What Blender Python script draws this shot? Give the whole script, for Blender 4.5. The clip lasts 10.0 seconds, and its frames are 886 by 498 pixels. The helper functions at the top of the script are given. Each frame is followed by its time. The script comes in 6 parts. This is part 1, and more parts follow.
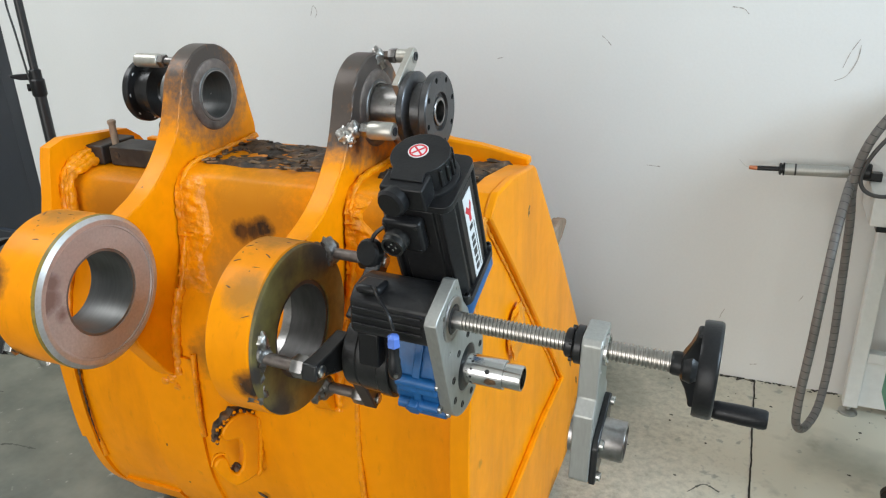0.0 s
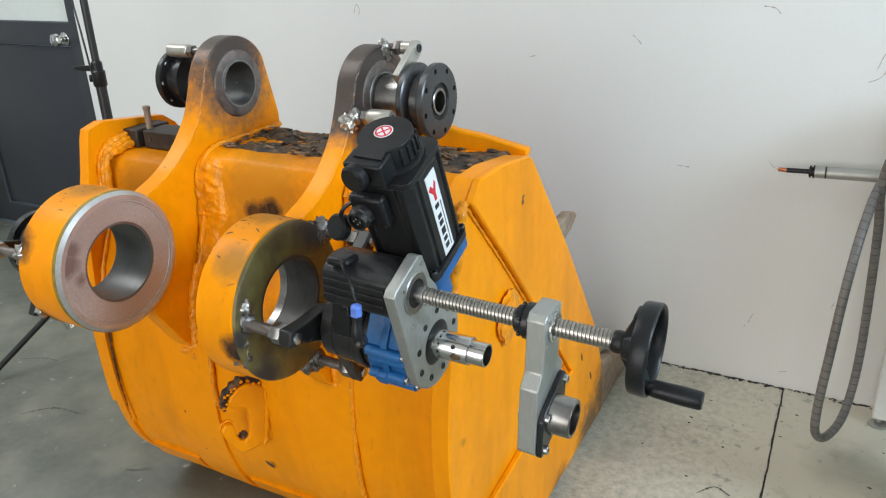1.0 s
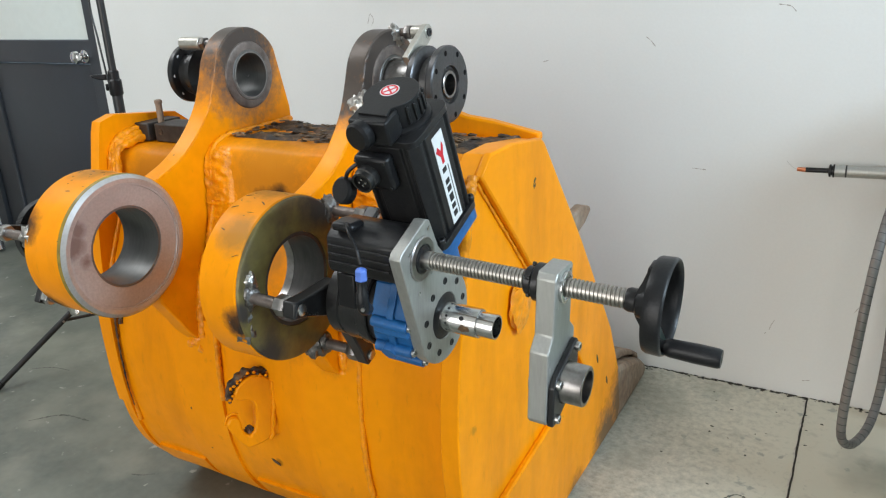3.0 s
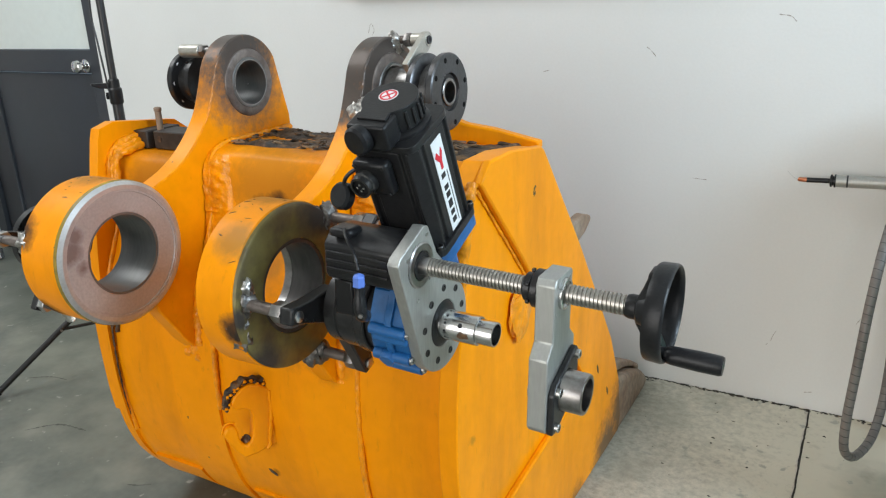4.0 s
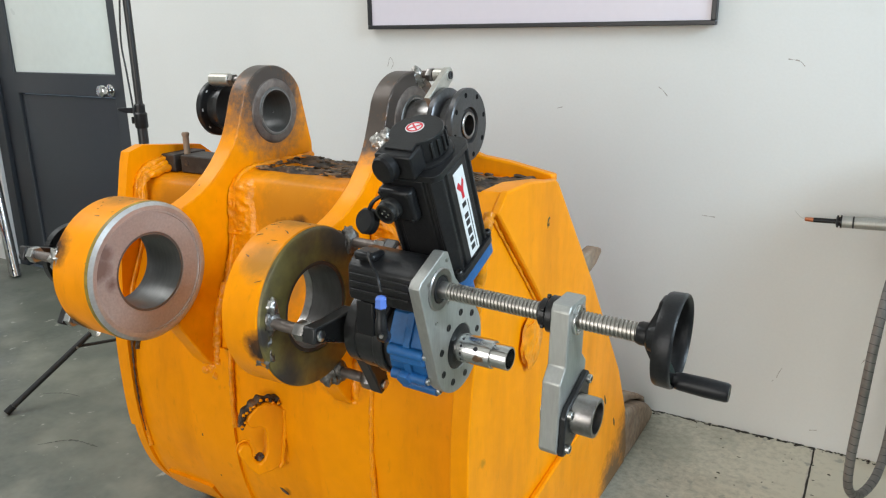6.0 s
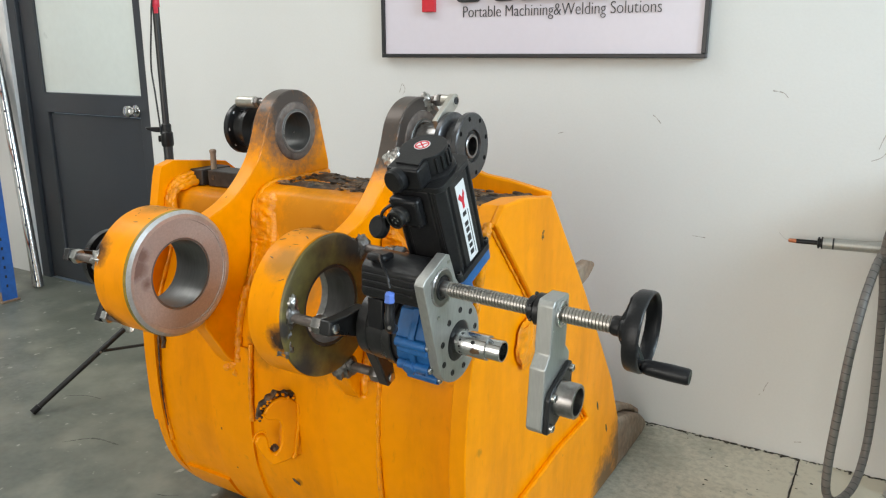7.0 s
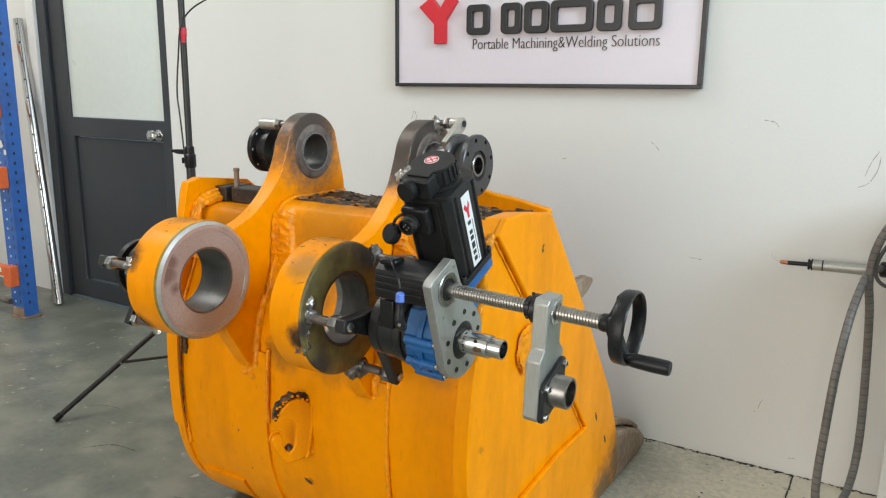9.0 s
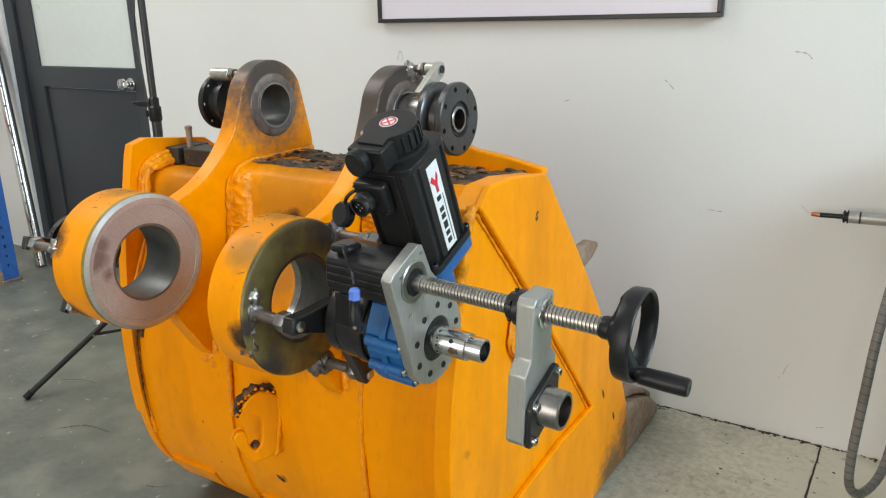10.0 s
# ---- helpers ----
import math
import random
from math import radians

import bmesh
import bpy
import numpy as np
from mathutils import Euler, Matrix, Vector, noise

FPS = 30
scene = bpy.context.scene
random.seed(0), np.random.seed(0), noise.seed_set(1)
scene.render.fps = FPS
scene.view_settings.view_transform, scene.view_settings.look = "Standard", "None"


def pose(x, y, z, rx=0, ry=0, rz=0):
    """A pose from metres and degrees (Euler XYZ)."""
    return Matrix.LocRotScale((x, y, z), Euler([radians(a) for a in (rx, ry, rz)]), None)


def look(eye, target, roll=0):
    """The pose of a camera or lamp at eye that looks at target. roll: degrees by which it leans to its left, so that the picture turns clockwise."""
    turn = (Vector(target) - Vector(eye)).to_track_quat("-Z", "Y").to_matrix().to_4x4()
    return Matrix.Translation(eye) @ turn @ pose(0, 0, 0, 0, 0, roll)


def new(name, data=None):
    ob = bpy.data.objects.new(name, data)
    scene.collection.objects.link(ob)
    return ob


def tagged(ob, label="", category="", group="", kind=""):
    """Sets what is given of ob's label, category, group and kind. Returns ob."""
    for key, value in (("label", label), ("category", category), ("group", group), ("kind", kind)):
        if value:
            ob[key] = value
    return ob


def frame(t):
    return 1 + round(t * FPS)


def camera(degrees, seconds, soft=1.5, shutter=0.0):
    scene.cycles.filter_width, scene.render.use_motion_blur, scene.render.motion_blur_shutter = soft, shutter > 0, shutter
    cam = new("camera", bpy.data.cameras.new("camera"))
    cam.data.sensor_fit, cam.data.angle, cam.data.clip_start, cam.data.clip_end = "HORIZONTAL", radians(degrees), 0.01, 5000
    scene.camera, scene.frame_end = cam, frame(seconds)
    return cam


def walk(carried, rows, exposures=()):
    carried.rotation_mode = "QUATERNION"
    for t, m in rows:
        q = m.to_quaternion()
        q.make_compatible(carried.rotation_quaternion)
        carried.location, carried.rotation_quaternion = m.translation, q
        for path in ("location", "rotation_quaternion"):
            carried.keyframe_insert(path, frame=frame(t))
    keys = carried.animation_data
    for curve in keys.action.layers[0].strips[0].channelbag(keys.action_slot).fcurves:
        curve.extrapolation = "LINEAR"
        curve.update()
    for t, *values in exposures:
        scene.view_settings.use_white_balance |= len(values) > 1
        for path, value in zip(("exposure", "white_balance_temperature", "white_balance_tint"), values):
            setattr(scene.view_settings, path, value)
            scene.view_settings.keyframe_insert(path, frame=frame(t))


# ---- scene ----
cam = camera(60.6, 10.0, soft=1.2)
PATH = [
    (0, (-0.116, -2.302, 1.379), (-0.824, -0.603, 0.598), -1.9),
    (0.5, (-0.001, -2.286, 1.369), (-0.833, -0.643, 0.589), -1.9),
    (1, (0.046, -2.296, 1.36), (-0.841, -0.674, 0.596), -2.1),
    (1.5, (0.058, -2.311, 1.352), (-0.85, -0.687, 0.618), -2.3),
    (2, (0.065, -2.318, 1.326), (-0.861, -0.693, 0.615), -2.4),
    (2.5, (0.061, -2.309, 1.28), (-0.873, -0.68, 0.591), -2.5),
    (4, (0.057, -2.293, 1.245), (-0.888, -0.651, 0.604), -2.3),
    (4.5, (0.056, -2.297, 1.243), (-0.887, -0.648, 0.618), -2.0),
    (5, (0.052, -2.301, 1.242), (-0.895, -0.647, 0.635), -1.6),
    (5.5, (0.053, -2.314, 1.246), (-0.904, -0.658, 0.66), -1.2),
    (7, (0.15, -2.468, 1.259), (-0.849, -0.808, 0.762), -0.0),
    (7.5, (0.211, -2.553, 1.251), (-0.798, -0.888, 0.795), 0.5),
    (8, (0.234, -2.593, 1.25), (-0.788, -0.925, 0.833), 1.0),
    (8.5, (0.24, -2.603, 1.25), (-0.788, -0.935, 0.851), 1.0),
    (9, (0.221, -2.575, 1.244), (-0.809, -0.912, 0.828), 0.6),
    (9.5, (0.175, -2.467, 1.236), (-0.857, -0.823, 0.758), -0.3),
    (10, (0.141, -2.313, 1.256), (-0.895, -0.704, 0.677), -1.1),
]
walk(cam, [(t, look(eye, target, roll)) for t, eye, target, roll in PATH],
     [(0, 0.05, 6450, 10), (5.5, 0.05, 6500, 10), (7, 0.03, 6750, 10), (9.5, 0.03, 6850, 10), (10, 0.03, 6800, 10)])

# ---- world and large lights ----
world = bpy.data.worlds.new("world")
scene.world = world
world.use_nodes = True
wn = world.node_tree.nodes
sky = wn.new("ShaderNodeTexSky")
sky.sky_type = "NISHITA"
sky.sun_disc = False
sky.sun_elevation, sky.sun_rotation = radians(40), radians(140)
world.node_tree.links.new(sky.outputs["Color"], wn["Background"].inputs["Color"])
wn["Background"].inputs["Strength"].default_value = 0.12


def area_light(name, place, target, width, height, watts, colour):
    data = bpy.data.lights.new(name, "AREA")
    data.shape, data.size, data.size_y, data.energy, data.color = "RECTANGLE", width, height, watts, colour
    ob = new(name, data)
    ob.matrix_world = look(place, target)
    return ob


# daylight through the workshop gate behind the camera and the high window in the side wall
area_light("gate_daylight", (-0.8, -6.95, 1.7), (-0.8, 0, 1.7), 4.4, 3.3, 158, (1.0, 0.96, 0.905))
area_light("window_daylight", (3.95, -1.95, 3.12), (0.2, -0.9, 1.0), 2.0, 1.2, 228, (0.68, 0.85, 1.0))
# added fill under the closed ceiling, lifts the door side and upper wall
area_light("left_fill_light", (-3.7, -1.7, 3.97), (-3.7, -1.7, 0), 3.0, 1.6, 84, (0.96, 0.985, 1.0))


# ---- materials ----
def material(name, colour, rough=0.5, metal=0.0, grain=0.0, scale=40.0, bump=0.0, second=None, patches=4.0, amount=0.5, coat=0.0, stretch=None,
             spread=(0.45, 0.65), rough_vary=0.1):
    """Base colour with fine grain, larger patches of a second colour, and relief."""
    m = bpy.data.materials.new(name)
    m.use_nodes = True
    n, l = m.node_tree.nodes, m.node_tree.links
    b = n["Principled BSDF"]
    b.inputs["Metallic"].default_value = metal
    b.inputs["Coat Weight"].default_value = coat
    b.inputs["Coat Roughness"].default_value = 0.15
    geo = n.new("ShaderNodeNewGeometry")
    at = geo.outputs["Position"]
    if stretch:
        mapping = n.new("ShaderNodeMapping")
        mapping.inputs["Scale"].default_value = stretch
        l.new(at, mapping.inputs["Vector"])
        at = mapping.outputs["Vector"]
    fine = n.new("ShaderNodeTexNoise")
    fine.inputs["Scale"].default_value, fine.inputs["Detail"].default_value = scale, 6
    l.new(at, fine.inputs["Vector"])
    big = n.new("ShaderNodeTexNoise")
    big.inputs["Scale"].default_value, big.inputs["Detail"].default_value = patches, 5
    big.inputs["Roughness"].default_value = 0.6
    l.new(geo.outputs["Position"], big.inputs["Vector"])
    ramp = n.new("ShaderNodeMapRange")
    ramp.inputs["From Min"].default_value, ramp.inputs["From Max"].default_value = spread
    ramp.inputs["To Max"].default_value = amount
    l.new(big.outputs["Fac"], ramp.inputs["Value"])
    mix = n.new("ShaderNodeMix")
    mix.data_type = "RGBA"
    mix.inputs[6].default_value = (*colour, 1)
    mix.inputs[7].default_value = (*(second or [c * 0.8 for c in colour]), 1)
    l.new(ramp.outputs["Result"], mix.inputs["Factor"])
    shade = n.new("ShaderNodeMapRange")
    shade.inputs["From Min"].default_value, shade.inputs["From Max"].default_value = 0.3, 0.7
    shade.inputs["To Min"].default_value, shade.inputs["To Max"].default_value = 1 - grain, 1 + grain
    l.new(fine.outputs["Fac"], shade.inputs["Value"])
    mul = n.new("ShaderNodeVectorMath")
    mul.operation = "SCALE"
    l.new(mix.outputs[2], mul.inputs[0])
    l.new(shade.outputs["Result"], mul.inputs["Scale"])
    l.new(mul.outputs["Vector"], b.inputs["Base Color"])
    gloss = n.new("ShaderNodeMapRange")
    gloss.inputs["To Min"].default_value, gloss.inputs["To Max"].default_value = max(0.03, rough - rough_vary), min(1, rough + rough_vary)
    l.new(big.outputs["Fac"], gloss.inputs["Value"])
    l.new(gloss.outputs["Result"], b.inputs["Roughness"])
    if bump:
        bp = n.new("ShaderNodeBump")
        bp.inputs["Strength"].default_value, bp.inputs["Distance"].default_value = 0.6, bump
        l.new(fine.outputs["Fac"], bp.inputs["Height"])
        l.new(bp.outputs["Normal"], b.inputs["Normal"])
    return m


def dull(m, level):
    m.node_tree.nodes["Principled BSDF"].inputs["Specular IOR Level"].default_value = level
    return m


def specks(m, scale, threshold, colour, fade=0.02, shift=0.0):
    """Chips or spots of their own shape where a noise passes a threshold."""
    n, l = m.node_tree.nodes, m.node_tree.links
    b = n["Principled BSDF"]
    geo = n.new("ShaderNodeNewGeometry")
    move = n.new("ShaderNodeVectorMath")
    move.inputs[1].default_value = (shift, shift * 1.7, shift * 0.6)
    l.new(geo.outputs["Position"], move.inputs[0])
    tex = n.new("ShaderNodeTexNoise")
    tex.inputs["Scale"].default_value, tex.inputs["Detail"].default_value = scale, 5
    l.new(move.outputs["Vector"], tex.inputs["Vector"])
    f = n.new("ShaderNodeMapRange")
    f.inputs["From Min"].default_value, f.inputs["From Max"].default_value = threshold, threshold + fade
    l.new(tex.outputs["Fac"], f.inputs["Value"])
    mx = n.new("ShaderNodeMix")
    mx.data_type = "RGBA"
    l.new(f.outputs["Result"], mx.inputs[0])
    l.new(b.inputs["Base Color"].links[0].from_socket, mx.inputs[6])
    mx.inputs[7].default_value = (*colour, 1)
    l.new(mx.outputs[2], b.inputs["Base Color"])
    return m


def streaks(m, scale, stretch, lo, hi, amount, colour):
    """Long faint runs of grime."""
    n, l = m.node_tree.nodes, m.node_tree.links
    b = n["Principled BSDF"]
    geo, mapping, tex, f, mx = (n.new("ShaderNode" + k) for k in ("NewGeometry", "Mapping", "TexNoise", "MapRange", "Mix"))
    mapping.inputs["Scale"].default_value = stretch
    l.new(geo.outputs["Position"], mapping.inputs["Vector"])
    tex.inputs["Scale"].default_value, tex.inputs["Detail"].default_value = scale, 7
    tex.inputs["Roughness"].default_value = 0.65
    l.new(mapping.outputs["Vector"], tex.inputs["Vector"])
    f.inputs["From Min"].default_value, f.inputs["From Max"].default_value, f.inputs["To Max"].default_value = lo, hi, amount
    l.new(tex.outputs["Fac"], f.inputs["Value"])
    mx.data_type = "RGBA"
    l.new(f.outputs["Result"], mx.inputs[0])
    l.new(b.inputs["Base Color"].links[0].from_socket, mx.inputs[6])
    mx.inputs[7].default_value = (*colour, 1)
    l.new(mx.outputs[2], b.inputs["Base Color"])
    return m


def stain_or_light(m, spots, colour, rough=0.8, metal=0.0):
    """Burnt, bare or rusted spots, or a painted pool of light, of their own ragged shape: (x, y, z, radius) each."""
    n, l = m.node_tree.nodes, m.node_tree.links
    b = n["Principled BSDF"]
    geo = n.new("ShaderNodeNewGeometry")
    ragged = n.new("ShaderNodeTexNoise")
    ragged.inputs["Scale"].default_value, ragged.inputs["Detail"].default_value = 45, 6
    ragged.inputs["Roughness"].default_value = 0.7
    l.new(geo.outputs["Position"], ragged.inputs["Vector"])
    total = None
    for x, y, z, r in spots:
        d = n.new("ShaderNodeVectorMath")
        d.operation = "DISTANCE"
        d.inputs[1].default_value = (x, y, z)
        l.new(geo.outputs["Position"], d.inputs[0])
        f = n.new("ShaderNodeMapRange")
        f.inputs["From Min"].default_value, f.inputs["From Max"].default_value = r, 0.15 * r
        l.new(d.outputs["Value"], f.inputs["Value"])
        if total is None:
            total = f.outputs["Result"]
        else:
            mx = n.new("ShaderNodeMath")
            mx.operation = "MAXIMUM"
            l.new(total, mx.inputs[0]), l.new(f.outputs["Result"], mx.inputs[1])
            total = mx.outputs[0]
    add = n.new("ShaderNodeMath")
    add.operation = "MULTIPLY_ADD"
    l.new(ragged.outputs["Fac"], add.inputs[0])
    add.inputs[1].default_value = 1.0
    l.new(total, add.inputs[2])
    edge = n.new("ShaderNodeMapRange")
    edge.inputs["From Min"].default_value, edge.inputs["From Max"].default_value = 0.62, 1.25
    l.new(add.outputs[0], edge.inputs["Value"])
    gate = n.new("ShaderNodeMath")
    gate.operation = "MULTIPLY"
    ceil = n.new("ShaderNodeMapRange")
    ceil.inputs["From Max"].default_value = 0.25
    l.new(total, ceil.inputs["Value"])
    l.new(edge.outputs["Result"], gate.inputs[0]), l.new(ceil.outputs["Result"], gate.inputs[1])
    for key, value in (("Base Color", (*colour, 1)), ("Roughness", rough), ("Metallic", metal)):
        old = b.inputs[key].links[0].from_socket if b.inputs[key].links else None
        mx = n.new("ShaderNodeMix")
        if key == "Base Color":
            mx.data_type = "RGBA"
            a, c, out = [i for i in mx.inputs if i.name == "A" and i.type == "RGBA"][0], [i for i in mx.inputs if i.name == "B" and i.type == "RGBA"][0], [o for o in mx.outputs if o.type == "RGBA"][0]
        else:
            a, c, out = mx.inputs["A"], mx.inputs["B"], mx.outputs["Result"]
        l.new(gate.outputs[0], mx.inputs["Factor"])
        if old:
            l.new(old, a)
        else:
            a.default_value = b.inputs[key].default_value
        c.default_value = value
        l.new(out, b.inputs[key])
    return m


YELLOW = (0.90, 0.302, 0.001)
paint = material("bucket_paint", YELLOW, 0.36, 0, 0.03, 35, 0.0010, (0.80, 0.27, 0.001), 4, 0.35, 0.06)
stain_or_light(paint, [(-0.740, -1.545, 0.772, 0.042), (-0.75, -1.40, 0.66, 0.055), (-0.745, -1.32, 0.91, 0.05), (-0.80, -1.11, 1.06, 0.055),
              (-1.25, -1.52, 0.86, 0.05), (-1.25, -1.50, 0.72, 0.05)], (0.035, 0.026, 0.02))
stain_or_light(paint, [(-0.96, -1.31, 0.55, 0.035), (-0.62, -1.27, 0.66, 0.05)], (0.02, 0.015, 0.012))
stain_or_light(paint, [(-0.675, -1.28, 0.622, 0.030), (-0.65, -1.28, 0.625, 0.022), (-1.11, -1.27, 0.60, 0.025)], (0.03, 0.02, 0.014))
stain_or_light(paint, [(-0.90, -1.25, 0.62, 0.10), (-0.80, -1.27, 0.60, 0.08), (-1.06, -1.26, 0.60, 0.08)], (0.42, 0.16, 0.012), 0.5)
stain_or_light(paint, [(-0.47, -0.34, 0.08, 0.20), (-0.47, -0.50, 0.02, 0.16), (-0.47, -0.75, 0.0, 0.09)], (0.20, 0.12, 0.06), 0.85)
stain_or_light(paint, [(-0.78, -1.36, 0.935, 0.085), (-0.76, -1.50, 0.90, 0.05), (-1.21, -1.40, 0.935, 0.06), (-0.60, -1.28, 0.64, 0.06), (-0.80, -1.20, 0.80, 0.10), (-1.0, -1.20, 0.75, 0.12), (-1.22, -1.22, 0.72, 0.10)], (0.46, 0.20, 0.03), 0.6)
stain_or_light(paint, [(-0.760, -1.35, 0.925, 0.026), (-1.17, -1.36, 0.93, 0.010), (-0.985, -1.262, 0.262, 0.018)], (0.03, 0.022, 0.016), 0.7)
stain_or_light(paint, [(-0.98, -1.17, 0.89, 0.17), (-0.66, -1.17, 0.90, 0.12), (-1.32, -1.18, 0.86, 0.14)], (0.55, 0.20, 0.01), 0.5)
stain_or_light(paint, [(-1.004, -1.185, 0.847, 0.034), (-0.980, -1.185, 0.850, 0.032), (-0.955, -1.185, 0.858, 0.034)], (0.025, 0.018, 0.013))
dull(paint, 0.10)
streaks(paint, 7.0, (1.0, 1.0, 0.22), 0.46, 0.74, 0.55, (0.52, 0.165, 0.004))
streaks(paint, 60.0, (1.0, 1.0, 0.3), 0.60, 0.76, 0.35, (0.40, 0.14, 0.01))
specks(paint, 30, 0.755, (0.05, 0.035, 0.02), 0.01)
specks(paint, 12, 0.70, (0.55, 0.20, 0.01), 0.06, 4.0)
lug_paint = material("lug_paint", YELLOW, 0.36, 0, 0.05, 35, 0.001, (0.78, 0.26, 0.001), 4, 0.45, 0.12)
stain_or_light(lug_paint, [(-1.17, -1.03, 1.10, 0.17), (-0.78, -1.03, 1.10, 0.19), (-0.80, -1.11, 1.05, 0.10)], (0.13, 0.105, 0.09), 0.45, 0.6)
stain_or_light(lug_paint, [(-1.17, -1.03, 1.165, 0.135), (-0.78, -1.03, 1.165, 0.150), (-0.79, -1.10, 1.12, 0.10)], (0.10, 0.083, 0.073), 0.45, 0.6)
dull(lug_paint, 0.10)
streaks(lug_paint, 60.0, (1.0, 1.0, 0.4), 0.60, 0.76, 0.35, (0.42, 0.15, 0.01))
specks(lug_paint, 26, 0.725, (0.05, 0.035, 0.02), 0.01)
weld_paint = material("weld_paint", YELLOW, 0.3, 0, 0.10, 55, 0.012, (0.55, 0.19, 0.01), 25, 0.7, 0.35)
dull(weld_paint, 0.2)
ring_face = material("raw_ring", (0.165, 0.135, 0.045), 0.42, 0.35, 0.14, 60, 0.0006, (0.065, 0.05, 0.038), 11, 0.9)
stain_or_light(ring_face, [(-0.73, -1.33, 0.91, 0.075), (-0.73, -1.50, 0.70, 0.05), (-0.73, -1.545, 0.79, 0.03)], (0.028, 0.022, 0.017), 0.6)
olive = material("olive_rim", (0.20, 0.145, 0.02), 0.5, 0, 0.25, 60, 0.0006, (0.42, 0.27, 0.01), 18, 0.9)
machined = material("machined_steel", (0.43, 0.398, 0.382), 0.38, 0.55, 0.10, 200, 0.0003, (0.50, 0.478, 0.465), 6, 0.9)
stain_or_light(machined, [(-1.14, -1.520, 0.835, 0.035), (-1.14, -1.505, 0.860, 0.025), (-1.14, -1.500, 0.800, 0.02)], (0.22, 0.15, 0.13), 0.45, 0.4)
lip_steel = material("turned_lip", (0.56, 0.55, 0.54), 0.34, 0.7, 0.08, 220, 0.0002, (0.42, 0.39, 0.37), 9, 0.8)
bore_steel = material("bored_steel", (0.185, 0.185, 0.18), 0.42, 0.75, 0.1, 240, 0.0003, (0.13, 0.13, 0.13), 8, 0.6, stretch=(1, 0.1, 0.1))
burnt = material("burnt_steel", (0.135, 0.11, 0.097), 0.42, 0.65, 0.25, 60, 0.002, (0.24, 0.205, 0.185), 14, 0.8)
weld_bare = material("bare_weld", (0.62, 0.61, 0.58), 0.3, 0.95, 0.35, 110, 0.004, (0.12, 0.10, 0.09), 40, 0.8)
weld_dull = material("dull_weld", (0.20, 0.19, 0.18), 0.42, 0.85, 0.35, 110, 0.004, (0.05, 0.042, 0.036), 40, 0.8)
dirt = material("oily_dirt", (0.028, 0.020, 0.014), 0.6, 0, 0.5, 90, 0.006, (0.16, 0.085, 0.035), 24, 0.9)
flake_pale = material("flakes", (0.20, 0.13, 0.07), 0.6, 0, 0.3, 60, 0.001, (0.045, 0.032, 0.024), 45, 1.0)
rust = material("rusty_steel", (0.22, 0.145, 0.095), 0.75, 0.1, 0.25, 50, 0.003, (0.31, 0.245, 0.185), 9, 0.8)
collar_steel = material("blackened_collar", (0.075, 0.073, 0.07), 0.3, 0.8, 0.15, 150, 0, (0.04, 0.04, 0.04), 30, 0.6)
black_steel = material("black_oxide", (0.022, 0.022, 0.023), 0.30, 0.35, 0.15, 150, 0.0002, (0.03, 0.029, 0.028), 18, 0.7)
hole_black = dull(material("hole_black", (0.004, 0.004, 0.004), 0.8, 0, 0.1, 60), 0.1)
flange_steel = material("flange_steel", (0.070, 0.070, 0.073), 0.30, 0.6, 0.15, 150, 0.0002, (0.06, 0.058, 0.055), 18, 0.7)
black_paint = material("black_motor_paint", (0.012, 0.012, 0.013), 0.36, 0, 0.2, 200, 0.0004, (0.022, 0.021, 0.020), 15, 0.6)
black_plastic = material("black_plastic", (0.010, 0.010, 0.011), 0.33, 0, 0.15, 250, 0.0004, (0.018, 0.018, 0.018), 12, 0.6)
dull(black_paint, 0.32)
dull(black_plastic, 0.27)
block_steel = material("scaled_block", (0.035, 0.031, 0.028), 0.55, 0.4, 0.25, 70, 0.001, (0.07, 0.06, 0.05), 18, 0.7)
blue_paint = material("blue_gearbox_paint", (0.010, 0.105, 0.30), 0.38, 0, 0.12, 120, 0.0008, (0.012, 0.075, 0.21), 16, 0.6)
blue_cap = material("blue_nylon", (0.10, 0.20, 0.62), 0.45, 0, 0.06, 100, 0, None, 20, 0.4)
aluminium = material("aluminium", (0.40, 0.40, 0.375), 0.48, 0.7, 0.07, 260, 0.0002, (0.35, 0.345, 0.32), 12, 0.6, stretch=(1, 1, 0.15))
chrome = material("polished_steel", (0.60, 0.60, 0.59), 0.17, 1.0, 0.05, 80, 0, (0.5, 0.49, 0.47), 30, 0.5, rough_vary=0.05)
screw_steel = material("screw_steel", (0.44, 0.42, 0.39), 0.33, 1.0, 0.1, 120, 0, (0.42, 0.39, 0.35), 30, 0.7)
grey_steel = material("turned_steel", (0.34, 0.33, 0.32), 0.3, 1.0, 0.12, 150, 0, (0.22, 0.20, 0.19), 25, 0.7)
zinc = material("zinc_bolt", (0.50, 0.50, 0.48), 0.3, 1.0, 0.08, 150, 0, None, 30, 0.5)
pale_metal = material("nickel_arm", (0.50, 0.48, 0.43), 0.36, 0.8, 0.08, 160, 0.0002, (0.40, 0.38, 0.34), 20, 0.6)
white_label = material("white_label", (0.74, 0.75, 0.75), 0.4, 0, 0.02, 60)
red_mark = material("red_mark", (0.62, 0.02, 0.035), 0.4, 0, 0.03, 60)
dark_mark = material("dark_mark", (0.02, 0.02, 0.022), 0.4, 0, 0.05, 60)

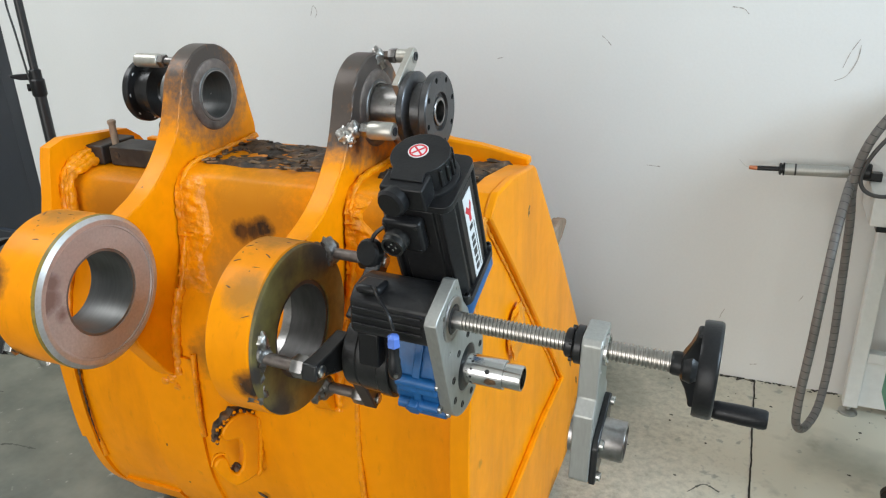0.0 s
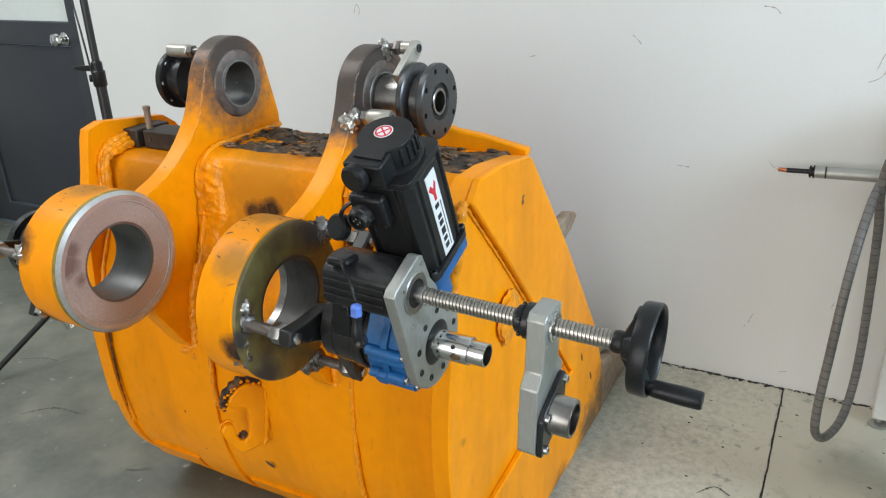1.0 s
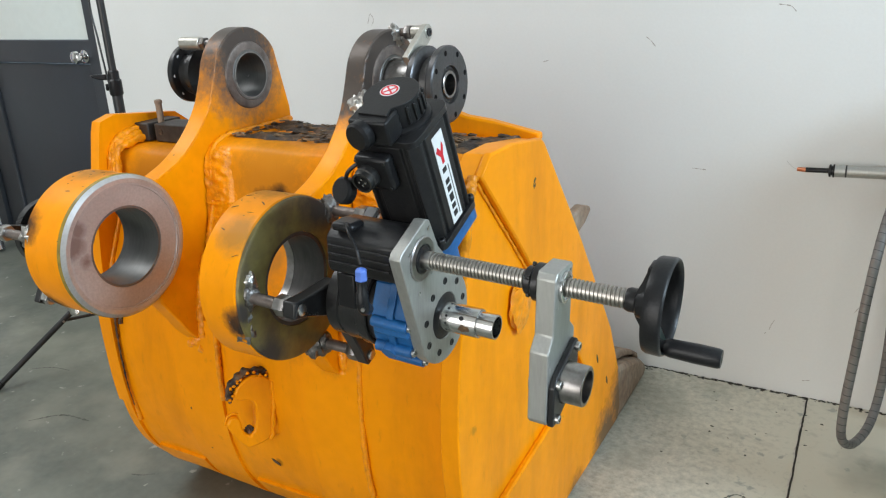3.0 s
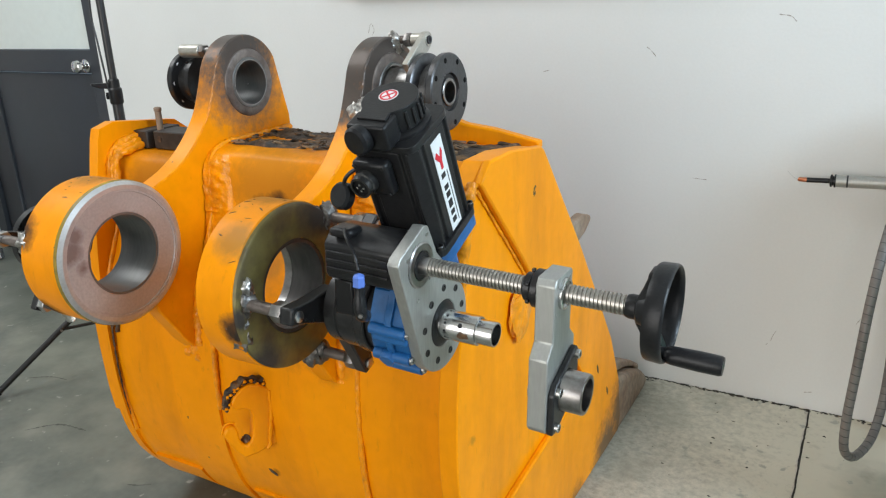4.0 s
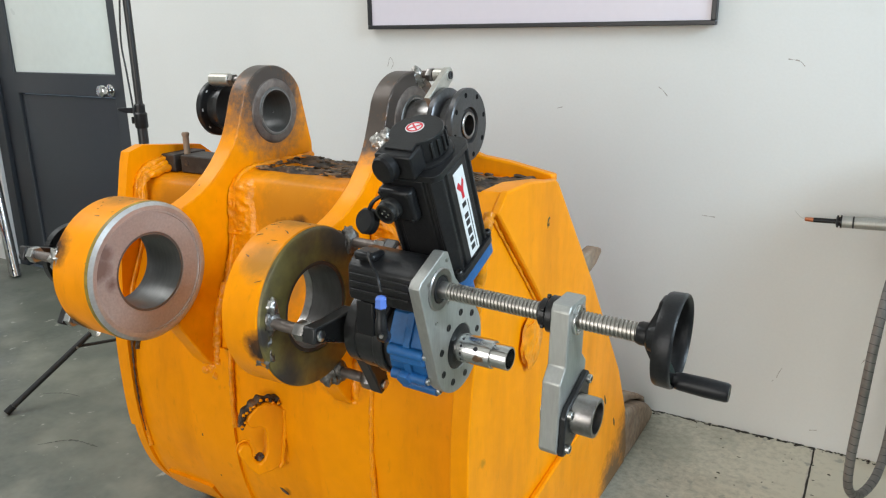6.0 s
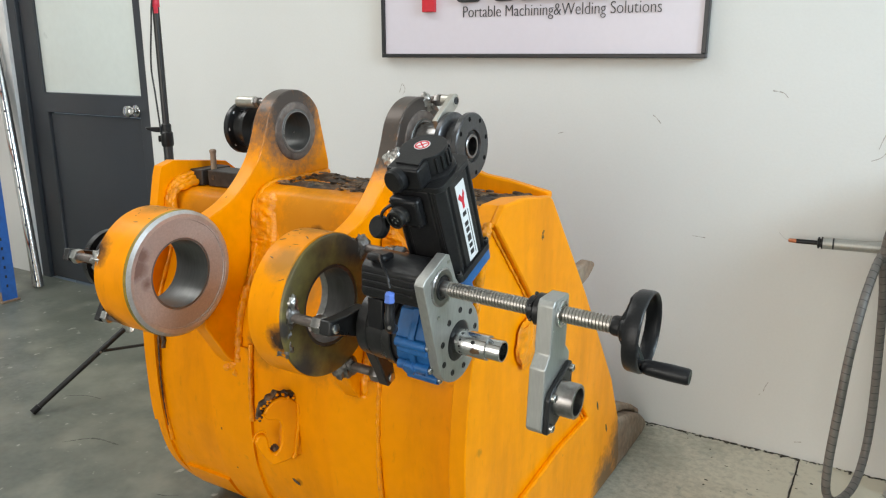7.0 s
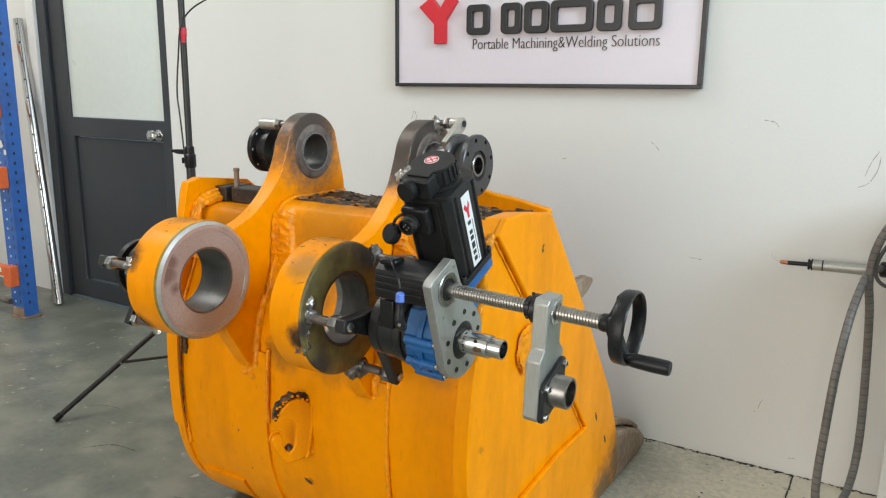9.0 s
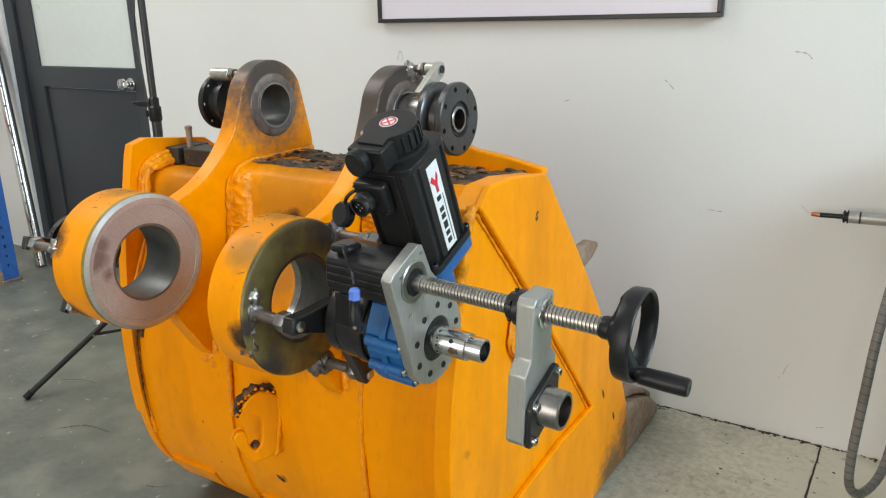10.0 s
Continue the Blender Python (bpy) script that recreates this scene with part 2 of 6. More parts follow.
wall_paint = material("wall_paint", (0.664, 0.671, 0.655), 0.75, 0, 0.012, 120, 0.0006, (0.625, 0.63, 0.605), 1.3, 0.6, spread=(0.4, 0.7))
scuff = material("wall_scuff", (0.36, 0.34, 0.31), 0.85, 0, 0.3, 60)
scuff_dark = material("floor_scuff", (0.10, 0.105, 0.088), 0.7, 0, 0.3, 60)
ceiling_paint = material("ceiling_paint", (0.72, 0.72, 0.70), 0.8, 0, 0.02, 50)
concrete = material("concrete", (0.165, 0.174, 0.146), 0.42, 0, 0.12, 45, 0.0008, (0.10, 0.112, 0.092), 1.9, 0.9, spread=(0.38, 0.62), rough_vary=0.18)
specks(concrete, 2.3, 0.50, (0.175, 0.182, 0.148), 0.30, 7.0)
specks(concrete, 3.6, 0.48, (0.22, 0.228, 0.182), 0.35, 11.0)
specks(concrete, 1.7, 0.54, (0.095, 0.105, 0.085), 0.22, 17.0)
# brighter daylight on the right-hand floor, painted into the concrete as a pale pool
stain_or_light(concrete, [(0.55, -0.40, 0, 1.75)], (0.56, 0.53, 0.43), 0.5)
specks(concrete, 3.1, 0.52, (0.27, 0.27, 0.215), 0.22, 29.0)
specks(concrete, 7.0, 0.60, (0.13, 0.125, 0.10), 0.25, 5.0)
specks(concrete, 22, 0.66, (0.34, 0.34, 0.29), 0.05, 23.0)
specks(concrete, 11, 0.735, (0.10, 0.105, 0.09), 0.03)
specks(concrete, 9.3, 0.76, (0.55, 0.54, 0.50), 0.02, 3.0)
chipped = material("chipped_concrete", (0.50, 0.47, 0.41), 0.85, 0, 0.15, 90, 0.001)
joint_dirt = material("joint_dirt", (0.03, 0.027, 0.022), 0.9, 0, 0.3, 80, 0.002)
door_paint = material("door_paint", (0.030, 0.034, 0.040), 0.42, 0, 0.06, 120, 0.0003, (0.042, 0.046, 0.052), 3, 0.5)
frosted = material("frosted_glass", (0.62, 0.67, 0.64), 0.3, 0, 0.02, 30, 0, (0.58, 0.63, 0.60), 1.2, 0.6)
trim_white = material("white_trim", (0.74, 0.74, 0.72), 0.6, 0, 0.03, 60, 0.0005)
sign_white = material("sign_panel", (0.66, 0.62, 0.68), 0.35, 0, 0.01, 60, 0, (0.64, 0.60, 0.67), 2, 0.5)
rack_blue = material("rack_blue", (0.025, 0.125, 0.44), 0.42, 0, 0.08, 60, 0.0003, (0.03, 0.08, 0.25), 9, 0.6)
rack_orange = material("rack_orange", (0.68, 0.13, 0.03), 0.45, 0, 0.08, 60, 0.0003, (0.55, 0.10, 0.03), 9, 0.6)
hose_grey = material("hose_wrap", (0.15, 0.143, 0.135), 0.5, 0, 0.12, 90, 0.0004, (0.10, 0.095, 0.09), 18, 0.7)
table_white = material("table_white", (0.66, 0.66, 0.63), 0.45, 0, 0.03, 60, 0.0002)
green_panel = material("green_panel", (0.045, 0.26, 0.17), 0.45, 0, 0.06, 60, 0.0004, (0.035, 0.20, 0.13), 6, 0.6)
copper = material("copper_tip", (0.55, 0.22, 0.12), 0.35, 1.0, 0.1, 100)
stand_black = material("stand_black", (0.013, 0.013, 0.014), 0.35, 0, 0.1, 120, 0.0002)
red_tape = material("red_tape", (0.60, 0.03, 0.06), 0.5, 0, 0.08, 60)


# ---- builders ----
def thing(name, place, label, category, group="", kind=""):
    ob = new(name)
    ob.location = place
    ob.empty_display_size = 0.02
    return tagged(ob, label, category, group, kind)


def root_place(ob):
    p = Vector((0, 0, 0))
    while ob:
        p += ob.location
        ob = ob.parent
    return p


def part(name, bm, mat, parent=None, label="", bevel=0.0, smooth=35):
    """Links a bmesh, in world metres, as one mesh under a thing or part."""
    bmesh.ops.recalc_face_normals(bm, faces=bm.faces)
    if parent:
        bmesh.ops.translate(bm, verts=bm.verts, vec=-root_place(parent))
    me = bpy.data.meshes.new(name)
    if smooth:
        for f in bm.faces:
            f.smooth = True
        for e in bm.edges:
            if len(e.link_faces) == 2 and e.calc_face_angle(0) > radians(smooth):
                e.smooth = False
    bm.to_mesh(me)
    bm.free()
    me.materials.append(mat)
    ob = new(name, me)
    if parent:
        ob.parent = parent
    if bevel:
        mod = ob.modifiers.new("bevel", "BEVEL")
        mod.width, mod.segments, mod.limit_method, mod.angle_limit = bevel, 2, "ANGLE", radians(35)
        mod.harden_normals = False
    if label:
        ob["label"] = label
    return ob


def structure(ob, label, category):
    return tagged(ob, label, category, "", "structure")


def box(x0, x1, y0, y1, z0, z1, bm=None, m=None):
    bm = bm or bmesh.new()
    v = [bm.verts.new((x, y, z)) for x in (x0, x1) for y in (y0, y1) for z in (z0, z1)]
    if m:
        for a in v:
            a.co = m @ a.co
    for f in ((0, 1, 3, 2), (4, 6, 7, 5), (0, 4, 5, 1), (2, 3, 7, 6), (0, 2, 6, 4), (1, 5, 7, 3)):
        bm.faces.new([v[i] for i in f])
    return bm


def basis(axis):
    a = Vector(axis).normalized()
    u = a.cross(Vector((0, 0, 1)) if abs(a.z) < 0.9 else Vector((0, 1, 0))).normalized()
    return a, u, a.cross(u)


def lathe(profile, origin, axis=(1, 0, 0), segs=48, bm=None, closed=False):
    """Turns a profile of (distance along the axis, radius)."""
    bm = bm or bmesh.new()
    a, u, w = basis(axis)
    o = Vector(origin)
    rings = []
    for d, r in profile:
        if r < 1e-5:
            rings.append([bm.verts.new(o + a * d)])
        else:
            rings.append([bm.verts.new(o + a * d + (u * math.cos(t) + w * math.sin(t)) * r) for t in (2 * math.pi * i / segs for i in range(segs))])
    pairs = list(zip(rings, rings[1:]))
    if closed:
        pairs.append((rings[-1], rings[0]))
    for p, q in pairs:
        for i in range(segs):
            j = (i + 1) % segs
            if len(p) == 1 and len(q) == 1:
                continue
            if len(p) == 1:
                bm.faces.new((p[0], q[i], q[j]))
            elif len(q) == 1:
                bm.faces.new((p[i], p[j], q[0]))
            else:
                bm.faces.new((p[i], p[j], q[j], q[i]))
    return bm


def rod(p, q, r, segs=20, bm=None, r2=None):
    d = Vector(q) - Vector(p)
    r2 = r if r2 is None else r2
    return lathe([(0, 0), (0, r), (d.length, r2), (d.length, 0)], p, d, segs, bm)


def ring(x0, x1, outer, inner, y, z, segs=64, chamfer=0.0, bm=None):
    c = chamfer
    return lathe([(x0, inner), (x0, outer - c), (x0 + c, outer), (x1 - c, outer), (x1, outer - c), (x1, inner)] if c else
                 [(x0, inner), (x0, outer), (x1, outer), (x1, inner)], (0, y, z), (1, 0, 0), segs, bm, True)


def circle(y, z, r, n=32, start=0.0, end=2 * math.pi):
    return [(y + r * math.cos(start + (end - start) * i / n), z + r * math.sin(start + (end - start) * i / n)) for i in range(n)]


def plate(outline, x0, x1, holes=(), bm=None, m=None):
    """A plate across x with an outline and holes in (y, z)."""
    bm = bm or bmesh.new()
    loops = [outline, *holes]
    sides = []
    for x in (x0, x1):
        edges, rings_ = [], []
        for loop in loops:
            vs = [bm.verts.new((x, y, z)) for y, z in loop]
            edges += [bm.edges.new((vs[i], vs[(i + 1) % len(vs)])) for i in range(len(vs))]
            rings_.append(vs)
        bmesh.ops.triangle_fill(bm, use_beauty=True, use_dissolve=False, edges=edges)
        sides.append(rings_)
    for a, b in zip(*sides):
        for i in range(len(a)):
            j = (i + 1) % len(a)
            bm.faces.new((a[i], a[j], b[j], b[i]))
    if m:
        bmesh.ops.transform(bm, matrix=m, verts=bm.verts)
    return bm


def smooth_line(points, steps=6):
    """A Catmull-Rom line through the points."""
    p = [Vector(q) for q in points]
    p = [2 * p[0] - p[1], *p, 2 * p[-1] - p[-2]]
    out = []
    for i in range(1, len(p) - 2):
        a, b, c, d = p[i - 1:i + 3]
        for k in range(steps):
            t = k / steps
            out.append(0.5 * ((2 * b) + (c - a) * t + (2 * a - 5 * b + 4 * c - d) * t * t + (3 * b - a - 3 * c + d) * t ** 3))
    out.append(p[-2])
    return out


def sweep(path, radius, segs=12, bm=None, lumpy=0.0, seed=0.0):
    """A round bar along a path; radius is a number or a function of the share of the way."""
    bm = bm or bmesh.new()
    path = [Vector(p) for p in path]
    side = None
    rings_ = []
    for i, p in enumerate(path):
        t = (path[min(i + 1, len(path) - 1)] - path[max(i - 1, 0)]).normalized()
        if side is None:
            side = basis(t)[1]
        side = (side - t * side.dot(t)).normalized()
        up = t.cross(side)
        r = radius(i / (len(path) - 1)) if callable(radius) else radius
        loop = []
        for k in range(segs):
            a = 2 * math.pi * k / segs
            q = side * math.cos(a) + up * math.sin(a)
            rr = r * (1 + lumpy * noise.noise((p + q * r) * 90 + Vector((seed, 0, 0))))
            loop.append(bm.verts.new(p + q * rr))
        rings_.append(loop)
    for a, b in zip(rings_, rings_[1:]):
        for k in range(segs):
            j = (k + 1) % segs
            bm.faces.new((a[k], a[j], b[j], b[k]))
    bm.faces.new(rings_[0]), bm.faces.new(rings_[-1])
    return bm


def blob(place, radii, seed, rough=0.35, bm=None, sub=3):
    """A lumpy weld blob."""
    bm = bm or bmesh.new()
    made = bmesh.ops.create_icosphere(bm, subdivisions=sub, radius=1.0)["verts"]
    for v in made:
        k = 1 + rough * noise.noise(v.co * 2.2 + Vector((seed, seed * 2, 0))) + 0.4 * rough * noise.noise(v.co * 6 + Vector((seed, 0, 5)))
        v.co = Vector(place) + Vector((v.co.x * radii[0], v.co.y * radii[1], v.co.z * radii[2])) * k
    return bm


def hexagon(p, axis, size, length, bm=None):
    return lathe([(0, 0), (0, size * 0.92), (length * 0.12, size), (length * 0.88, size), (length, size * 0.92), (length, 0)], p, axis, 6, bm)


def cap_screw(parent, p, axis=(1, 0, 0), r=0.005, h=0.004, mat=None, name="bolt"):
    """A socket head screw with its recess."""
    return part(name, lathe([(0, 0), (0, r), (h * 0.85, r), (h, r * 0.85), (h, r * 0.5), (h * 0.4, r * 0.5), (h * 0.4, 0)], p, axis, 14), mat or zinc, parent)


def local(m, bm):
    bmesh.ops.transform(bm, matrix=m, verts=bm.verts)
    return bm


# ---- the room ----
XL, XR, YB, TOP = -6.0, 4.0, -7.0, 4.0


def room():
    wall = box(XL, -4.030, 0, 0.16, -0.1, TOP)
    box(-4.030, -3.003, 0, 0.16, 2.10, TOP, wall)
    box(-3.003, XR, 0, 0.16, -0.1, TOP, wall)
    structure(part("wall_north", wall, wall_paint, smooth=0), "off-white painted plaster wall with scuffs", "wall")
    structure(part("wall_west", box(XL - 0.16, XL, YB, 0.16, -0.1, TOP), wall_paint, smooth=0), "plain white painted side wall", "wall")
    east = box(XR, XR + 0.16, YB, -3.2, -0.1, TOP)
    box(XR, XR + 0.16, -0.7, 0.16, -0.1, TOP, east)
    box(XR, XR + 0.16, -3.2, -0.7, -0.1, 2.25, east)
    box(XR, XR + 0.16, -3.2, -0.7, 3.75, TOP, east)
    structure(part("wall_east", east, wall_paint, smooth=0), "plain white wall with a window opening", "wall")
    south = box(XL, -3.05, YB - 0.16, YB, -0.1, TOP)
    box(1.45, XR, YB - 0.16, YB, -0.1, TOP, south)
    box(-3.05, 1.45, YB - 0.16, YB, 3.4, TOP, south)
    structure(part("wall_south", south, wall_paint, smooth=0), "plain white wall with an open workshop gate", "wall")
    structure(part("ceiling", box(XL, XR, YB, 0.16, TOP, TOP + 0.15), ceiling_paint, smooth=0), "plain white ceiling", "ceiling")
    structure(part("ground", box(-60, 60, -60, 60, -0.35, -0.12), concrete, smooth=0), "bare concrete ground", "ground")
    floor = thing("floor", (0, 0, 0), "worn grey-green concrete floor with a sawn joint", "floor", "", "structure")
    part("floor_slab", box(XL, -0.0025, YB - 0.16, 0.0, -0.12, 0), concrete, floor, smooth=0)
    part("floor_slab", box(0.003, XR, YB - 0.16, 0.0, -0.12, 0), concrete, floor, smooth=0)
    part("joint_filler", box(-0.0025, 0.003, YB, 0.0, -0.12, -0.008), joint_dirt, floor, "black dirt in the joint", smooth=0)
    # broken edges of the joint: a ragged dark line with a pale chipped rim
    jag = random.Random(12)
    for name, mat, reach, z, label in (("joint_rim", chipped, 0.0036, 0.0006, "pale chipped rim of the joint"), ("joint_dirt", joint_dirt, 0.0, 0.0012, "ragged dirt in the joint")):
        strip = bmesh.new()
        last = None
        for i in range(260):
            y = -0.002 - 0.009 * i
            wob = 0.0010 * math.sin(i * 0.17) + 0.0007 * math.sin(i * 0.67 + 1) + jag.uniform(-0.0004, 0.0004)
            a = -0.0020 - reach * (0.6 + 0.4 * math.sin(i * 0.4)) + wob + (jag.uniform(-0.0016, 0.0006) if name == "joint_rim" else 0.0)
            c = 0.0026 + wob + jag.uniform(-0.0008, 0.0012) if name == "joint_dirt" else 0.0 + wob
            now = [strip.verts.new((a, y, z)), strip.verts.new((c, y, z))]
            if last:
                strip.faces.new((last[0], now[0], now[1], last[1]))
            last = now
        part(name, strip, mat, floor, label, smooth=0)
    # crumbled dirt along the foot of the wall
    rnd = random.Random(4)
    crumbs = bmesh.new()
    for i in range(300):
        x = rnd.uniform(-0.55, 0.6)
        blob((x, -abs(rnd.gauss(0, 0.007)), 0.0005), (rnd.uniform(0.002, 0.009), rnd.uniform(0.0015, 0.004), rnd.uniform(0.0008, 0.0022)), i, 0.9, crumbs, 1)
    tagged(part("dirt_line", crumbs, joint_dirt), "black crumbled dirt along the foot of the wall", "dirt", "", "stuff")
    chips = bmesh.new()
    for i in range(56):
        x, y = rnd.uniform(-0.45, 1.0), -abs(rnd.gauss(0.0, 0.35)) - 0.01
        r = rnd.uniform(0.0010, 0.0036)
        blob((x, y, r * 0.15), (r * rnd.uniform(0.6, 2.2), r, r * 0.35), i + 900, 1.1, chips, 1)
    tagged(part("floor_debris", chips, joint_dirt), "small dark chips scattered on the concrete", "debris", "", "stuff")


    marks = [((-0.150, -0.615), (-0.112, -0.572), (-0.072, -0.590)), ((-2.13, -1.155), (-2.061, -1.085), (-1.95, -1.070)), ((-2.45, -0.93), (-2.38, -0.89), (-2.31, -0.88)), ((-1.60, -1.20), (-1.57, -1.19), (-1.54, -1.17)), ((-2.9, -1.5), (-2.7, -1.42), (-2.45, -1.43))]
    scuffs = bmesh.new()
    for k, m in enumerate(marks):
        line = smooth_line([(x, y, 0.0009) for x, y in m], 12)
        for i, (p, q) in enumerate(zip(line, line[1:])):
            d = (q - p).normalized()
            n = Vector((-d.y, d.x, 0)) * 0.0035 * (0.35 + abs(noise.noise(Vector((k * 3, i * 0.4, 1)))) * 1.6)
            scuffs.faces.new([scuffs.verts.new(v) for v in (p - n, q - n, q + n, p + n)])
    structure(part("floor_scuffs", scuffs, scuff_dark, smooth=0), "dark curved scuffs on the concrete floor", "scuffs")


room()


def door():
    frame_ob = thing("door_1", (-3.515, 0.02, 0), "dark grey half-glazed door with a steel knob", "door", "", "structure")
    f = box(-4.075, -4.000, -0.012, 0.10, 0, 2.16)
    box(-4.000, -3.003, 0.0, 0.10, 2.08, 2.16, f)
    part("door_frame", f, door_paint, frame_ob, bevel=0.004)
    leaf = plate([(-3.995, 0.008), (-3.007, 0.008), (-3.007, 2.075), (-3.995, 2.075)], -0.045, -0.008,
                 [[(-3.867, 1.06), (-3.067, 1.06), (-3.067, 1.99), (-3.867, 1.99)], [(-3.850, 0.12), (-3.085, 0.12), (-3.085, 0.955), (-3.850, 0.955)]],
                 m=Matrix(((0, 1, 0, 0), (-1, 0, 0, 0), (0, 0, 1, 0), (0, 0, 0, 1))))
    part("door_leaf", leaf, door_paint, frame_ob, bevel=0.004)
    part("door_panel", box(-3.845, -3.090, 0.022, 0.034, 0.125, 0.95), door_paint, frame_ob, bevel=0.003)
    part("glass_pane", box(-3.865, -3.069, 0.022, 0.030, 1.062, 1.988), frosted, frame_ob, "frosted greenish glass", smooth=0)
    k = lathe([(0, 0), (0, 0.030), (0.006, 0.030), (0.010, 0.022), (0.012, 0.012), (0.030, 0.012), (0.034, 0.022), (0.045, 0.029), (0.06, 0.027), (0.066, 0.018), (0.067, 0)],
              (-3.108, 0.008, 0.988), (0, -1, 0), 28)
    part("door_handle", k, chrome, frame_ob, "round polished steel knob")
    part("trim", box(-4.150, -4.075, -0.030, 0.0, 0, 2.2), trim_white, frame_ob, "white reveal strip", bevel=0.002)


door()


def sign():
    y = -0.004
    s = thing("wall_sign", (-0.99, y, 1.25), "white framed wall sign with raised dark blocks and red mark", "sign")
    part("panel", box(-1.575, -0.405, -0.022, y, 1.262, 1.71), sign_white, s, smooth=0)
    for a in (box(-1.590, -0.390, -0.03, y, 1.248, 1.2615), box(-1.590, -0.390, -0.03, y, 1.7105, 1.725),
              box(-1.590, -1.5755, -0.03, y, 1.2617, 1.7103), box(-0.4045, -0.390, -0.03, y, 1.2617, 1.7103)):
        part("frame_bar", a, dark_mark, s, "thin black frame", bevel=0.002)
    # plain raised blocks where the maker's name stands
    for x0, x1 in ((-1.258, -1.165), (-1.115, -1.035), (-1.022, -0.930), (-0.920, -0.765), (-0.750, -0.665), (-0.640, -0.530)):
        b = plate([(z, x) for x, z in rounded(x0, x1, 1.437, 1.545, 0.018)], 0.022, 0.040, [[(z, x) for x, z in rounded(x0 + 0.024, x1 - 0.024, 1.462, 1.520, 0.008)]], m=Matrix(((0, 0, 1, 0), (-1, 0, 0, 0), (0, 1, 0, 0), (0, 0, 0, 1))))
        part("raised_block", b, dark_mark, s, "dark raised block", bevel=0.002)
    fork = [(-1.400, 1.408), (-1.350, 1.408), (-1.350, 1.492), (-1.300, 1.562), (-1.335, 1.592), (-1.375, 1.535), (-1.412, 1.582), (-1.468, 1.545), (-1.400, 1.480)]
    part("red_mark", plate([(z, x) for x, z in fork], 0.022, 0.042, m=Matrix(((0, 0, 1, 0), (-1, 0, 0, 0), (0, 1, 0, 0), (0, 0, 0, 1)))), red_mark, s, "red raised forked mark", bevel=0.002)
    lettering(s, "Portable Machining&Welding Solutions", -1.237, -0.534, -0.0235, 1.386)


def rounded(x0, x1, z0, z1, r, n=5):
    out = []
    for cx, cz, a in ((x1 - r, z1 - r, 0), (x0 + r, z1 - r, 90), (x0 + r, z0 + r, 180), (x1 - r, z0 + r, 270)):
        out += [(cx + r * math.cos(radians(a + 90 * i / n)), cz + r * math.sin(radians(a + 90 * i / n))) for i in range(n + 1)]
    return out


def lettering(parent, words, x0, x1, y, z):
    curve = bpy.data.curves.new("words", "FONT")
    curve.body, curve.size, curve.extrude = words, 0.05, 0.01
    curve.offset = -0.0009
    ob = new("words", curve)
    bpy.context.view_layer.update()
    me = bpy.data.meshes.new_from_object(ob.evaluated_get(bpy.context.evaluated_depsgraph_get()))
    bpy.data.objects.remove(ob)
    bm = bmesh.new()
    bm.from_mesh(me)
    xs = [v.co.x for v in bm.verts]
    k = (x1 - x0) / (max(xs) - min(xs))
    lo = min(xs)
    for v in bm.verts:
        v.co = Vector((x0 + (v.co.x - lo) * k, y + 0.0015 * (1 if v.co.z < 0 else -1), z + v.co.y * 1.12))
    part("lettering", bm, dark_mark, parent, "dark grey lettering", smooth=0)


sign()


# ---- the excavator bucket ----
BORE = (-1.410, 0.800)      # axis of the two large bosses, (y, z)
PIN = (-1.017, 1.073)       # axis of the first lug's bore, (y, z)
PIN_R = (-1.021, 1.066)     # axis of the lug's bore beside the machine
BACK = [(-0.93, 0.952), (-1.06, 0.955), (-1.145, 0.952), (-1.172, 0.925), (-1.182, 0.86), (-1.19, 0.79), (-1.212, 0.73), (-1.240, 0.67), (-1.257, 0.60), (-1.265, 0.51),
        (-1.267, 0.41), (-1.258, 0.30), (-1.228, 0.19), (-1.168, 0.095), (-1.075, 0.032), (-0.96, 0.006), (-0.70, 0.004), (-0.38, 0.012)]
LINE = [(p.x, p.y) for p in smooth_line([(y, z, 0) for y, z in BACK], 5)]


def on_back(x, z, out=0.0):
    """The point of the back sheet at that x and height, moved outwards."""
    for (y0, z0), (y1, z1) in zip(LINE[20:], LINE[21:]):
        if z1 <= z <= z0:
            return (x, y0 + (y1 - y0) * (z0 - z) / max(z0 - z1, 1e-6) - out, z)
    return (x, -1.17 - out, z)


def offset_line(line, d):
    out = []
    for i, (y, z) in enumerate(line):
        a, b = line[max(i - 1, 0)], line[min(i + 1, len(line) - 1)]
        ty, tz = b[0] - a[0], b[1] - a[1]
        k = math.hypot(ty, tz)
        out.append((y - tz / k * d, z + ty / k * d))
    return out


